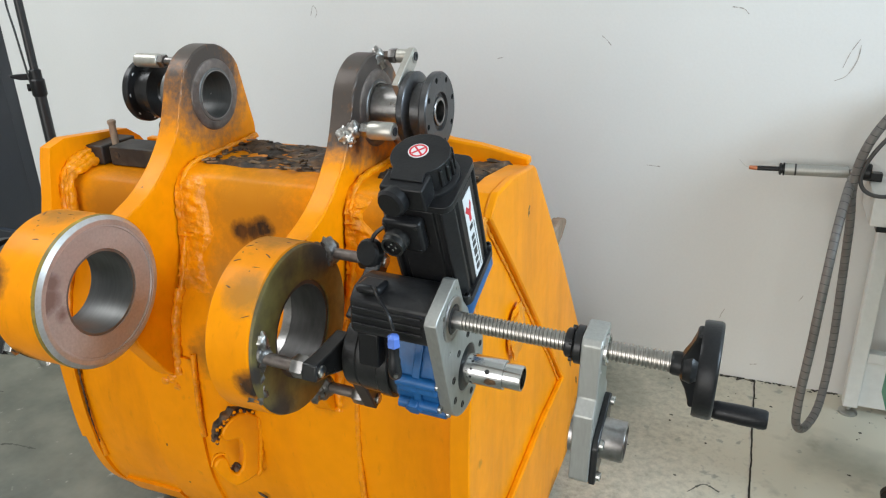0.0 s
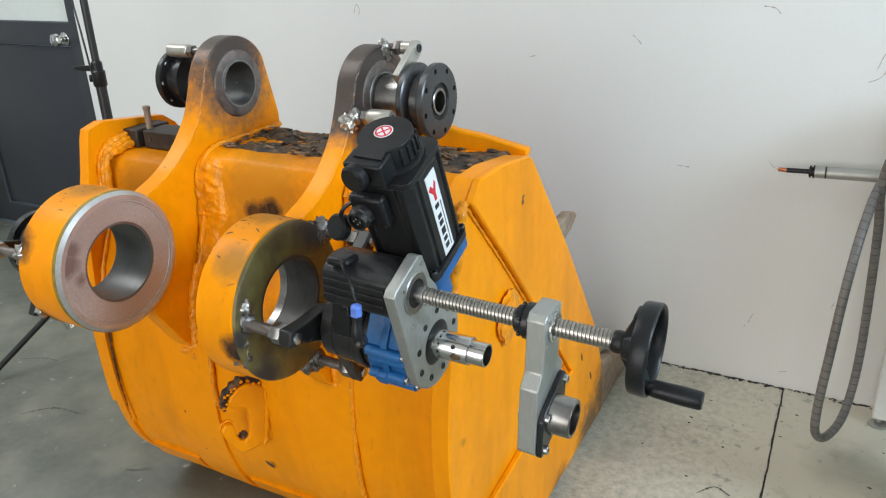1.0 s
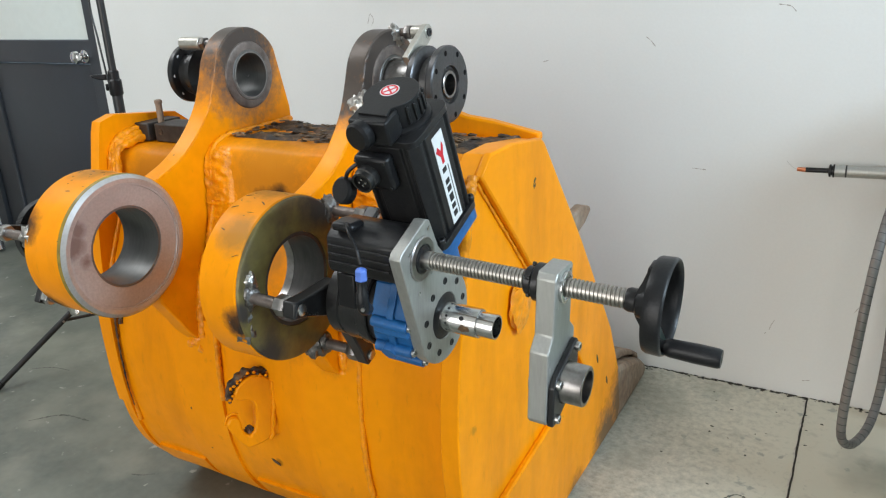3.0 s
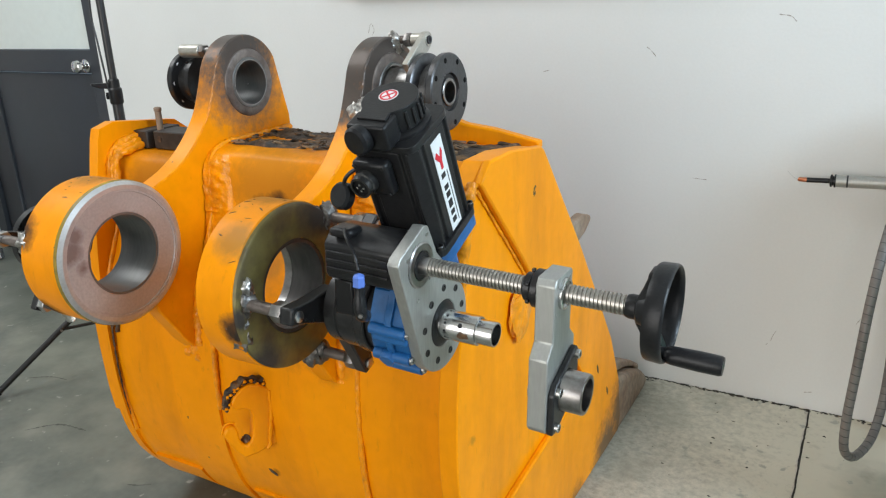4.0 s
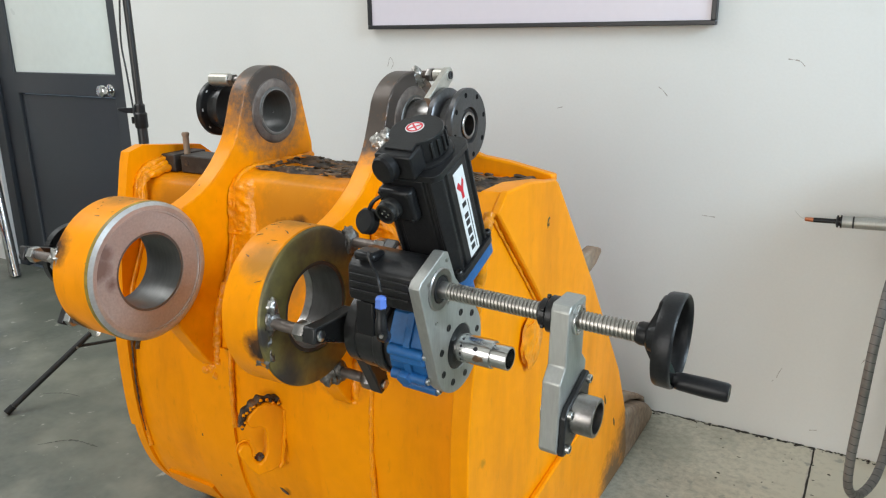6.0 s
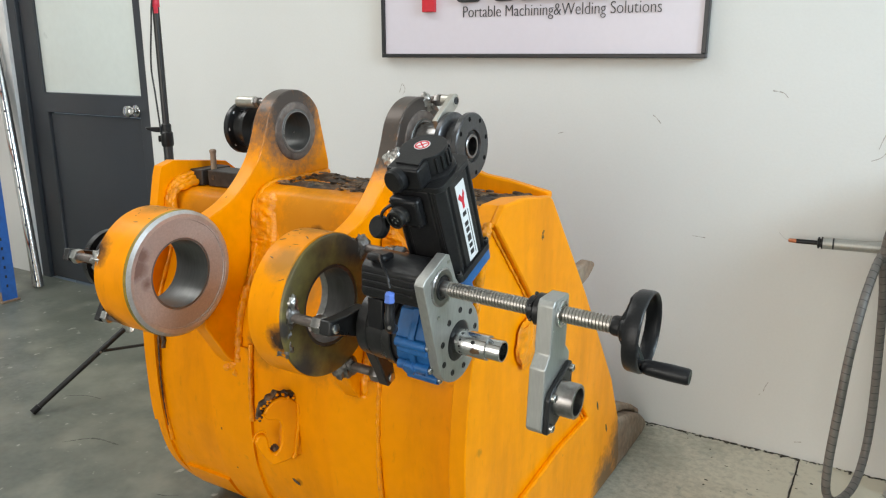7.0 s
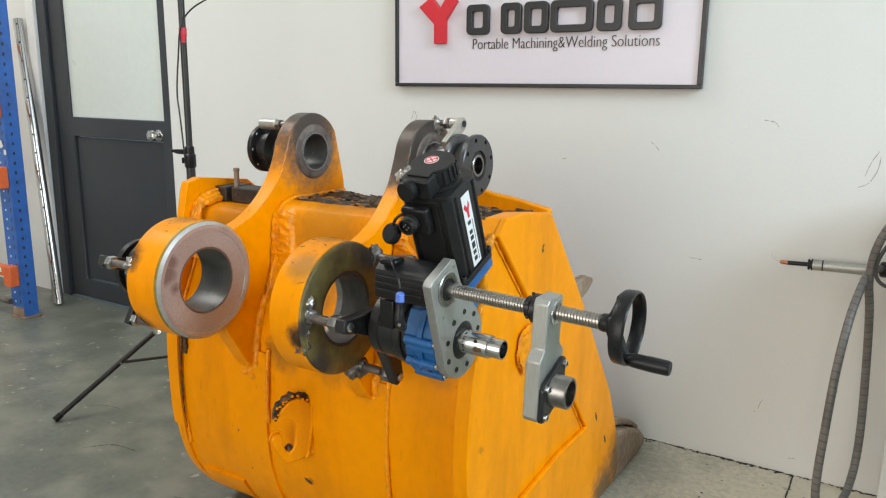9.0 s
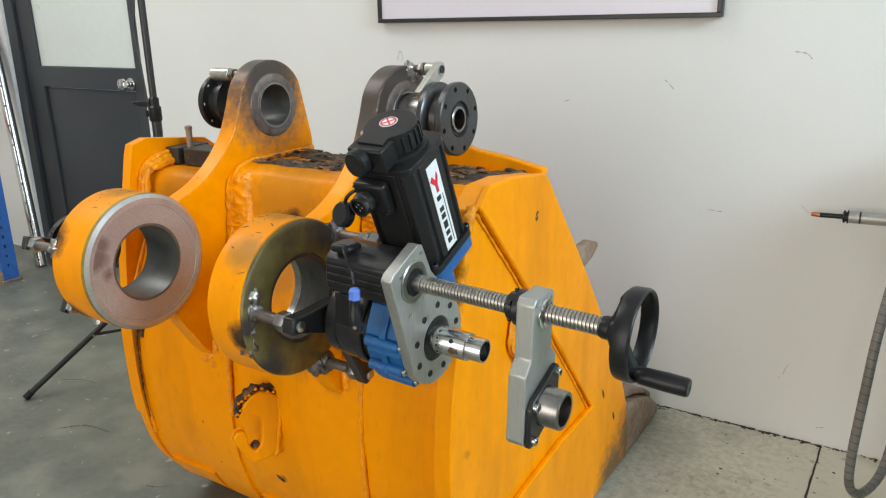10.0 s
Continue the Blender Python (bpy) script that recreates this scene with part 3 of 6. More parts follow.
def shell(x0, x1, line, inner, outer, nx, dents=0.0, seed=0.0):
    """A bent sheet along x; inner and outer are offsets from the line (minus is outwards)."""
    bm = bmesh.new()
    grids = []
    for d in (outer, inner):
        pts = offset_line(line, d)
        grid = []
        for i in range(nx + 1):
            x = x0 + (x1 - x0) * i / nx
            row = []
            for y, z in pts:
                k = dents * (noise.noise(Vector((x * 5 + seed, y * 5, z * 5))) + 0.4 * noise.noise(Vector((x * 16, y * 16 + seed, z * 16))))
                row.append(bm.verts.new((x, y + k, max(z - k * 0.3 - (0.030 * min(max((z - 0.80) / 0.14, 0), 1) if x < -1.19 else 0), 0.001))))
            grid.append(row)
        grids.append(grid)
    a, b = grids
    n = len(line)
    for i in range(nx):
        for j in range(n - 1):
            bm.faces.new((a[i][j], a[i + 1][j], a[i + 1][j + 1], a[i][j + 1]))
            bm.faces.new((b[i][j], b[i][j + 1], b[i + 1][j + 1], b[i + 1][j]))
        bm.faces.new((a[i][0], b[i][0], b[i + 1][0], a[i + 1][0]))
        bm.faces.new((a[i][-1], a[i + 1][-1], b[i + 1][-1], b[i][-1]))
    for j in range(n - 1):
        bm.faces.new((a[0][j], a[0][j + 1], b[0][j + 1], b[0][j]))
        bm.faces.new((a[-1][j], b[-1][j], b[-1][j + 1], a[-1][j + 1]))
    return bm


def between(z_low, z_high):
    return [p for p in LINE if z_low <= p[1] <= z_high and p[0] < -1.02]


def curved(points, steps=4):
    return [(p.x, p.y) for p in smooth_line([(y, z, 0) for y, z in points], steps)]


def weld_skin(x0, x1, z0, z1, seed):
    """A thin wrinkled layer of weld metal on the back sheet, fading out at its edges."""
    line = [p for p in offset_line(LINE, -0.001) if z0 <= p[1] <= z1 and p[0] < -1.12]
    line = [(p.x, p.y) for p in smooth_line([(y, z, 0) for y, z in line], 3)]
    bm = bmesh.new()
    nx, nz = 40, len(line)
    rows = []
    for i in range(nx + 1):
        u = i / nx
        row = []
        for j, (y, z) in enumerate(line):
            v = j / (nz - 1)
            x = x0 + (x1 - x0) * u * (0.75 + 0.5 * noise.noise(Vector((seed, z * 16, 0))))
            edge = min(1, 4 * (1 - u)) * min(1, 6 * v, 6 * (1 - v))
            wave = abs(noise.noise(Vector((x * 26 + seed + 3 * z, z * 120 + 14 * x, 0)))) + 0.25 * noise.noise(Vector((x * 70, z * 90, seed)))
            row.append(bm.verts.new((x, y - edge * (0.006 * (1 - u) + 0.0085 * wave) - 0.0006 + 0.003 * (1 - edge), z)))
        rows.append(row)
    for a, b in zip(rows, rows[1:]):
        for j in range(nz - 1):
            bm.faces.new((a[j], b[j], b[j + 1], a[j + 1]))
    return bm


def bucket():
    b = thing("excavator_bucket", (-0.97, -0.9, 0), "yellow-orange painted excavator bucket with welded lugs, resting on concrete", "excavator bucket")
    part("back_sheet", shell(-1.445, -0.500, LINE, 0.022, 0.0, 46, 0.0055), paint, b, smooth=50)
    part("torque_tube_plate", box(-1.43, -0.51, -0.945, -0.925, 0.62, 0.945), paint, b, bevel=0.003)
    # side plates
    rear = curved([(-0.95, 0.0), (-1.08, 0.02), (-1.18, 0.09), (-1.25, 0.19), (-1.298, 0.31), (-1.320, 0.43), (-1.318, 0.55), (-1.302, 0.66), (-1.282, 0.76)])
    right = [(-1.252, 0.905), (-1.242, 0.945), (-1.198, 0.980), (-1.12, 0.981), (-0.985, 0.964), (-0.970, 0.955), (-0.82, 0.778), (-0.74, 0.682), (-0.655, 0.572), (-0.49, 0.355), (-0.405, 0.195), (-0.375, 0.06), (-0.38, 0.0)] + rear
    part("side_plate", plate(right, -0.528, -0.490), paint, b, bevel=0.010)
    front = [(-1.238, 0.950), (-1.199, 0.983), (-1.12, 0.984), (-0.984, 0.967), (-0.967, 0.957), (-0.817, 0.780), (-0.737, 0.684), (-0.652, 0.574), (-0.487, 0.357), (-0.402, 0.197), (-0.373, 0.06), (-0.39, 0.02), (-1.06, 0.035), (-1.17, 0.10), (-1.245, 0.20), (-1.275, 0.268), (-1.010, 0.296), (-0.860, 0.312), (-0.668, 0.312), (-0.880, 0.556), (-1.090, 0.793), (-1.228, 0.942)]
    part("wear_plate", plate(front, -0.4905, -0.4755), paint, b, "thick yellow doubler plate", bevel=0.004)
    bead_line = [(-0.488, y, z) for y, z in ((-1.232, 0.940), (-1.16, 0.862), (-1.090, 0.786), (-0.98, 0.662), (-0.880, 0.549), (-0.77, 0.422), (-0.675, 0.306))]
    part("plate_weld", sweep(smooth_line(bead_line, 14), 0.0032, 8, None, 0.6, 4.2), weld_paint, b, smooth=60)
    part("plate_weld", sweep(smooth_line([(-0.490, -1.238, 0.950), (-0.486, -1.262, 0.925), (-0.491, -1.262, 0.880), (-0.494, -1.278, 0.80), (-0.497, -1.294, 0.70)], 14), 0.009, 10, None, 0.45, 8.4), weld_paint, b, smooth=60)
    rear_l = curved([(-0.95, 0.0), (-1.06, 0.02), (-1.13, 0.055), (-1.180, 0.105), (-1.230, 0.18), (-1.258, 0.265), (-1.271, 0.36), (-1.275, 0.46), (-1.274, 0.56), (-1.265, 0.68), (-1.250, 0.80)])
    left = [(-1.225, 0.885), (-1.208, 0.962), (-1.20, 0.985), (-1.16, 0.996), (-0.985, 0.975), (-0.95, 0.95), (-0.82, 0.785), (-0.74, 0.688), (-0.49, 0.36), (-0.385, 0.13), (-0.36, 0.05), (-0.38, 0.0)] + rear_l
    part("side_plate", plate(left, -1.472, -1.444), paint, b, bevel=0.008)
    # wear straps round the back, heel pads
    for x0, x1 in ((-1.244, -1.112), (-0.872, -0.735)):
        part("wear_strap", shell(x0, x1, between(0.02, 0.60), -0.001, -0.0075, 10, 0.003), paint, b, smooth=50)
    for x0, x1 in ((-1.42, -1.262), (-1.240, -1.115), (-1.09, -0.885), (-0.865, -0.74), (-0.72, -0.53)):
        part("heel_pad", shell(x0, x1, between(0.03, 0.17), 0.004, -0.0075, 8, 0.004), paint, b, smooth=50)
    # lugs, bosses and bushings
    for x0, x1 in ((-1.200, -1.155), (-0.818, -0.775)):
        y, z = PIN if x0 < -1 else PIN_R
        top = circle(y, z, 0.102, 26, radians(28), radians(152))
        shape = top + curved([(-1.112, 1.112), (-1.128, 1.068), (-1.152, 1.018), (-1.198, 0.966), (-1.252, 0.928), (-1.310, 0.905)]) + \
            circle(*BORE, 0.120, 24, radians(58), radians(-68)) + \
            curved([(-1.350, 0.655), (-1.315, 0.600), (-1.286, 0.556), (-1.262, 0.548), (-1.23, 0.66)]) + [(-1.10, 0.86), (-0.94, 0.90), (-0.892, 0.945), (-0.893, 0.985)]
        lug = part("lug", plate(shape, x0, x1, [circle(y, z, 0.0548, 40)]), lug_paint, b, "yellow lug, bare and burnt round its bore", bevel=0.004)
        edge = circle(y, z, 0.1015, 14, radians(120), radians(155)) + curved([(-1.111, 1.112), (-1.127, 1.068), (-1.151, 1.018), (-1.197, 0.966), (-1.251, 0.928), (-1.309, 0.905)], 8)
        part("cut_edge", sweep([(x1 - 0.0015, p, q) for p, q in edge], 0.0022, 6, None, 1.3, x0), lug_paint, lug, "ragged flame-cut edge", smooth=60)
        part("bushing", ring(x0 - (0.05 if x0 < -1 else 0.012), x1 + 0.006, 0.0545, 0.0475, y, z, 56, 0.0015), bore_steel, lug, "bored steel bushing")
        part("bore_edge", ring(x1 + 0.0045, x1 + 0.0068, 0.0500, 0.0478, y, z, 56), grey_steel, lug, "bright bore edge")
        part("weld_ring", lathe([(x1 - 0.001, 0.0548), (x1 - 0.001, 0.0735), (x1 + 0.0025, 0.0715), (x1 + 0.0045, 0.066), (x1 + 0.0045, 0.0548)], (0, y, z), (1, 0, 0), 56, None, True), burnt, lug, "ground weld collar")
    for x0, x1, face in ((-1.252, -1.150, machined), (-0.814, -0.737, ring_face)):
        y, z = BORE
        body = ring(x0, x1, 0.1385, 0.078, y, z, 96, 0.003)
        boss = part("boss", body, paint, b, "thick yellow boss ring", smooth=30)
        if face is machined:
            part("machined_face", lathe([(x1, 0.079), (x1, 0.1375), (x1 + 0.001, 0.1375), (x1 + 0.006, 0.130), (x1 + 0.0065, 0.118), (x1 + 0.0045, 0.1175), (x1 + 0.0045, 0.079)], (0, y, z), (1, 0, 0), 96, None, True), machined, boss, "pinkish machined ring face")
            part("machined_lip", lathe([(x1 + 0.0012, 0.1378), (x1 + 0.0070, 0.1305), (x1 + 0.0072, 0.1225), (x1 + 0.0060, 0.1222), (x1 + 0.0010, 0.1300)], (0, y, z), (1, 0, 0), 96, None, True), lip_steel, boss, "bright turned lip")
            part("primer_rim", lathe([(x1 - 0.006, 0.1380), (x1 - 0.006, 0.1392), (x1 + 0.0005, 0.1384), (x1 + 0.0012, 0.1360)], (0, y, z), (1, 0, 0), 96, None, True), olive, boss, "olive bare rim")
            part("liner", ring(x0 + 0.002, x1 + 0.003, 0.0785, 0.074, y, z, 96), bore_steel, boss, "bored grey steel liner")
        else:
            part("raw_face", lathe([(x1, 0.079), (x1, 0.137), (x1 + 0.004, 0.135), (x1 + 0.006, 0.131), (x1 + 0.006, 0.079)], (0, y, z), (1, 0, 0), 96, None, True), ring_face, boss, "raw olive-brown ring face")
            part("liner", ring(-0.7995, x1 + 0.004, 0.0785, 0.072, y, z, 96), black_oxide_bore, boss, "dark bored liner")
            part("bright_edge", ring(-0.816, -0.800, 0.0785, 0.0715, y, z, 96), grey_steel, boss, "bright machined edge inside the bore")
    # weld beads
    def bead(points, r, name="weld_bead", mat=weld_paint, lumpy=0.6, seed=0.0, steps=10):
        part(name, sweep(smooth_line(points, steps), r, 10, None, lumpy, seed), mat, b, smooth=60)
    for x in (-1.150, -0.770):
        bead([(x, -0.90, 0.958), (x + 0.004, -1.02, 0.958), (x + 0.006, -1.13, 0.956), (x + 0.010, -1.175, 0.92), (x + 0.012, -1.182, 0.86), (x + 0.010, -1.195, 0.80), (x + 0.006, -1.216, 0.73), on_back(x, 0.65, 0.002)], 0.0065, seed=x, lumpy=0.7)
        bead([on_back(x + 0.002, z, 0.004) for z in (0.72, 0.67, 0.62, 0.57, 0.545)], 0.010, seed=x + 3)
        bead([on_back(x - 0.048, z, 0.004) for z in (0.70, 0.65, 0.60, 0.57, 0.550)], 0.010, seed=x + 5)
        for k in range(7):
            q = on_back(x - 0.022 + 0.016 * math.sin(k * 2.3), 0.556 - 0.007 * k, 0.003)
            part("weld_blob", blob(q, (0.017 - 0.0012 * k, 0.007, 0.010), x + k, 0.5, None, 2), weld_paint, b, smooth=60)
        bead([(x - 0.055, -0.92, 0.958), (x - 0.057, -1.12, 0.957), (x - 0.058, -1.182, 0.90), (x - 0.056, -1.195, 0.80)], 0.012, seed=x + 7)
    bead([(-0.531, -1.19, 0.945), (-0.533, -1.205, 0.85)] + [on_back(-0.533, z, 0.004) for z in (0.76, 0.68, 0.58, 0.46, 0.33, 0.18, 0.07)], 0.008, seed=1.5, lumpy=0.3)
    bead([(-1.44, -1.14, 0.930), (-1.437, -1.185, 0.86)] + [on_back(-1.437, z, 0.002) for z in (0.78, 0.66, 0.55, 0.42, 0.25)], 0.006, seed=2.5, lumpy=0.35)
    # the free edge strip beside its open crack
    strip = shell(-1.4735, -1.432, [(y, z) for y, z in rear_l if 0.29 < z < 0.63][::-1], 0.004, -0.007, 4, 0.002)
    part("edge_strip", strip, paint, b, smooth=50)
    bead([on_back(-1.428, z, 0.0085) for z in (0.62, 0.57, 0.52, 0.46, 0.40, 0.35, 0.302)], lambda u: 0.0035 * (1.0 - 0.7 * u), "open_crack", dirt, 0.9, 6.6)
    bead([on_back(-1.417, z, 0.003) for z in (0.62, 0.585, 0.55, 0.525)], 0.006, "open_crack", dirt, 0.9, 3.6)
    for dx, r in ((0.0, 0.0100), (0.009, 0.0095), (0.018, 0.0085)):
        bead([(-1.440 + dx, -1.10, 0.955 - dx), (-1.437 + dx, -1.150, 0.948 - dx), (-1.437 + dx, -1.186, 0.918), (-1.437 + dx, -1.196, 0.86), (-1.437 + dx, -1.200, 0.78)], r, seed=9.5 + 40 * dx, lumpy=0.6)
    for x, low in ((-1.108, 0.40), (-0.733, 0.12)):
        bead([on_back(x, 0.595 - (0.595 - low) * k / 6, 0.004) for k in range(7)], 0.006, seed=x, lumpy=0.35)
    part("weld_patch", blob((-0.482, -1.07, 0.66), (0.010, 0.045, 0.055), 8.0, 0.3), weld_paint, b, smooth=60)
    for y, z, a in ((-0.600, 0.318, 25), (-0.512, 0.212, 25)):
        m = Matrix.Translation((-0.4755, y, z)) @ Matrix.Rotation(radians(a), 4, "X")
        part("gouge", local(m, blob((0, 0, 0), (0.0012, 0.005, 0.016), y, 0.4, None, 2)), dirt, b, smooth=60)
    # wrinkled weld skin beside the lugs
    for x0, x1, seed in ((-1.152, -1.050, 1.0), (-0.770, -0.690, 6.0)):
        part("weld_skin", weld_skin(x0, x1, 0.70, 0.948, seed), weld_paint, b, smooth=60)
    # lifting hook on the back
    hook = [(0.03, 0.478), (-0.008, 0.484), (-0.024, 0.498), (-0.042, 0.502), (-0.060, 0.497), (-0.077, 0.483), (-0.086, 0.467), (-0.076, 0.453), (-0.057, 0.450), (-0.047, 0.443), (-0.043, 0.430), (-0.047, 0.391), (-0.053, 0.373), (-0.062, 0.366),
            (-0.071, 0.372), (-0.077, 0.388), (-0.077, 0.402), (-0.081, 0.415), (-0.090, 0.421), (-0.101, 0.418), (-0.108, 0.407), (-0.102, 0.389), (-0.088, 0.361), (-0.070, 0.338), (-0.042, 0.340), (-0.021, 0.346), (0.03, 0.35)]
    stand = Matrix(((0.866, 0.5, 0, -0.962), (-0.5, 0.866, 0, -1.262), (0, 0, 1, 0), (0, 0, 0, 1)))
    part("lifting_hook", plate(hook, -0.026, 0.0, m=stand), paint, b, "thick welded lifting hook", bevel=0.004)
    rim = [(-0.094, 0.462), (-0.088, 0.484), (-0.070, 0.504), (-0.046, 0.512), (-0.022, 0.506), (-0.004, 0.494)]
    bead([stand @ Vector((-0.014, p, q - 0.004)) for p, q in rim], 0.0085, "burnt_weld", dirt, 0.7, 5.0, 18)
    for k in range(30):
        u = k / 29 * (len(rim) - 1.001)
        (p0, q0), (p1, q1) = rim[int(u)], rim[int(u) + 1]
        p, q, f = p0 + (p1 - p0) * (u % 1), q0 + (q1 - q0) * (u % 1), 0.0035 * math.sin(k * 5.1)
        part("spatter", blob(stand @ Vector((-0.006 + 0.005 * math.cos(k * 3.3), p + f, q - 0.004 + 0.004 * math.sin(k * 2.7))), (0.0042, 0.0042, 0.0038), k + 60, 0.5, None, 1), paint if k % 3 else dirt, b, smooth=60)
    bead([stand @ Vector((-0.010, p, q)) for p, q in ((-0.109, 0.404), (-0.104, 0.419), (-0.092, 0.425), (-0.080, 0.420))], 0.0025, "tip_weld", paint, 0.9, 2.2)
    bead([stand @ Vector((0.002, p, q)) for p, q in ((-0.004, 0.480), (-0.005, 0.44), (-0.010, 0.40), (-0.016, 0.36), (-0.022, 0.346))], 0.0045, "foot_weld", paint, 0.6, 7.2)
    part("grease_clot", blob(stand @ Vector((-0.016, -0.060, 0.374)), (0.010, 0.010, 0.008), 14.0, 0.5), dirt, b, smooth=60)
    m = Matrix.Translation(on_back(-0.994, 0.262, 0.002)) @ Matrix.Rotation(radians(24), 4, "Y")
    part("slit", local(m, blob((0, 0, 0), (0.013, 0.0035, 0.0035), 3.3, 0.5, None, 2)), dirt, b, "black slit in the sheet", smooth=60)
    chip = random.Random(31)
    for x0, x1, n in ((-1.250, -1.156, 12), (-0.812, -0.742, 16)):
        for k in range(n):
            a = radians(chip.gauss(100, 22))
            m = Matrix.Translation((chip.uniform(x0, x1), BORE[0] + 0.1386 * math.cos(a), BORE[1] + 0.1386 * math.sin(a))) @ Matrix.Rotation(a - math.pi / 2, 4, "X") @ Matrix.Rotation(chip.uniform(-1.2, 1.2), 4, "Z")
            part("paint_chip", local(m, blob((0, 0, 0), (chip.uniform(0.001, 0.009), chip.uniform(0.0004, 0.0011), 0.0006), k, 1.2, None, 1)), dirt, b, smooth=60)
    # rear lip, side cutters and corner teeth
    part("upper_lip", plate([(-0.90, 0.95), (-0.50, 0.95), (-0.50, 0.965), (-0.60, 0.985), (-0.66, 0.992), (-0.72, 1.012), (-0.90, 1.02)], 0.915, 0.94, m=Matrix(((0, 1, 0, 0), (-1, 0, 0, 0), (0, 0, 1, 0), (0, 0, 0, 1)))), paint, b, bevel=0.004)
    for x0, x1 in ((-0.500, -0.472), (-1.49, -1.462)):
        part("side_cutter", plate([(-0.80, 0.752), (-0.70, 0.757), (-0.680, 0.748), (-0.660, 0.745), (-0.656, 0.730), (-0.690, 0.712), (-0.745, 0.70)], x0 - 0.01, x1 - 0.012), rust, b, "rusty side cutter stub", bevel=0.006)
    part("cutting_edge", box(-1.47, -0.49, -0.46, -0.30, 0.004, 0.045), rust, b, "worn rusty cutting edge", bevel=0.006)
    for x in (-0.522, -0.74, -0.965, -1.19, -1.425):
        t = plate([(-0.47, 0.01), (-0.30, 0.002), (-0.09, 0.002), (-0.06, 0.014), (-0.062, 0.040), (-0.12, 0.085), (-0.21, 0.125), (-0.30, 0.155), (-0.40, 0.185), (-0.47, 0.18)], x - 0.042, x + 0.042)
        tooth = part("tooth", t, rust, b, "worn rusty tooth", bevel=0.016)
        cap = plate([(-0.47, 0.188), (-0.47, 0.225), (-0.38, 0.222), (-0.28, 0.185), (-0.14, 0.122), (-0.058, 0.072), (-0.050, 0.040), (-0.058, 0.042), (-0.115, 0.090), (-0.21, 0.131), (-0.30, 0.161), (-0.40, 0.191)], x - 0.055, x + 0.012)
        part("wear_cap", cap, rust, tooth, bevel=0.006)
    return b


black_oxide_bore = material("dark_bore", (0.085, 0.083, 0.08), 0.45, 0.55, 0.2, 120, 0.0004, (0.055, 0.05, 0.048), 12, 0.8, stretch=(1, 0.2, 0.2))
bucket()


def top_dirt():
    rnd = random.Random(9)
    for x0, x1, y0, y1, n in ((-1.145, -0.812, -1.125, -0.935, 26), (-0.750, -0.525, -1.12, -0.945, 16)):
        bm, flakes = bmesh.new(), bmesh.new()
        nx, ny = 40, 24
        rows = []
        for i in range(nx + 1):
            row = []
            for j in range(ny + 1):
                x, y = x0 + (x1 - x0) * i / nx, y0 + (y1 - y0) * j / ny
                edge = min(i, nx - i, j, ny - j)
                wob = 0.010 * noise.noise(Vector((x * 30, y * 30, 2)))
                h = 0.001 + 0.009 * noise.noise(Vector((x * 14, y * 14, 0))) + 0.005 * noise.noise(Vector((x * 45, y * 45, 1))) + 0.003 * noise.noise(Vector((x * 120, y * 120, 1)))
                row.append(bm.verts.new((x + (wob if edge else 0), y + wob, 0.9570 + (max(h, -0.004) if edge > 1 else -0.006))))
            rows.append(row)
        for i in range(nx):
            for j in range(ny):
                bm.faces.new((rows[i][j], rows[i + 1][j], rows[i + 1][j + 1], rows[i][j + 1]))
        for k in range(n):
            x, y = rnd.uniform(x0 + 0.01, x1 - 0.01), rnd.uniform(y0 + 0.01, y1 - 0.01)
            r = rnd.uniform(0.0015, 0.004)
            blob((x, y, 0.960), (r * rnd.uniform(1, 5), r * rnd.uniform(1, 2), r), k, 0.7, bm, 2)
        for k in range(int(1.4 * n)):
            x, y, a = rnd.uniform(x0 + 0.015, x1 - 0.015), rnd.uniform(y0 - 0.006, y1 - 0.02), rnd.uniform(-0.7, 0.7)
            m = Matrix.Translation((x, y, 0.9625)) @ Matrix.Rotation(a, 4, "Z") @ Matrix.Rotation(rnd.uniform(-0.15, 0.15), 4, "Y")
            w, h = rnd.uniform(0.004, 0.018), rnd.uniform(0.0012, 0.0035)
            flakes = box(-w, w, -h, h, -0.0015, 0.0015, flakes, m)
        tagged(part("paint_flakes", flakes, (flake_pale), smooth=0), "pale and rusty flakes lying in the dirt", "flakes", "", "stuff")
        tagged(part("oily_dirt", bm, dirt, smooth=60), "black oily dirt and chips on the bucket top", "dirt", "", "stuff")


top_dirt()


def pin_blocks():
    for x0, x1, y0, y1 in ((-1.455, -1.400, -1.110, -1.01), (-1.385, -1.245, -1.105, -1.035)):
        k = thing("steel_block", ((x0 + x1) / 2, (y0 + y1) / 2, 0.926), "dark scaled steel block lying on the yellow bucket", "steel block", "blocks on the bucket")
        part("body", box(x0, x1, y0, y1, 0.9265, 0.968), block_steel, k, bevel=0.003)
        part("hole_plug", lathe([(0, 0), (0, 0.007), (0.0015, 0.007), (0.0015, 0)], (x0 + 0.02, y0, 0.95), (0, -1, 0), 16), dirt, k)
    p = thing("steel_pin", (-1.375, -1.03, 0.955), "rusty steel pin standing beside two blocks", "pin")
    part("shaft", lathe([(0, 0), (0, 0.0075), (0.082, 0.0075), (0.084, 0.009), (0.09, 0.009), (0.092, 0.006), (0.092, 0)], (-1.393, -1.075, 0.9265), (0, 0, 1), 18), rust, p)


pin_blocks()


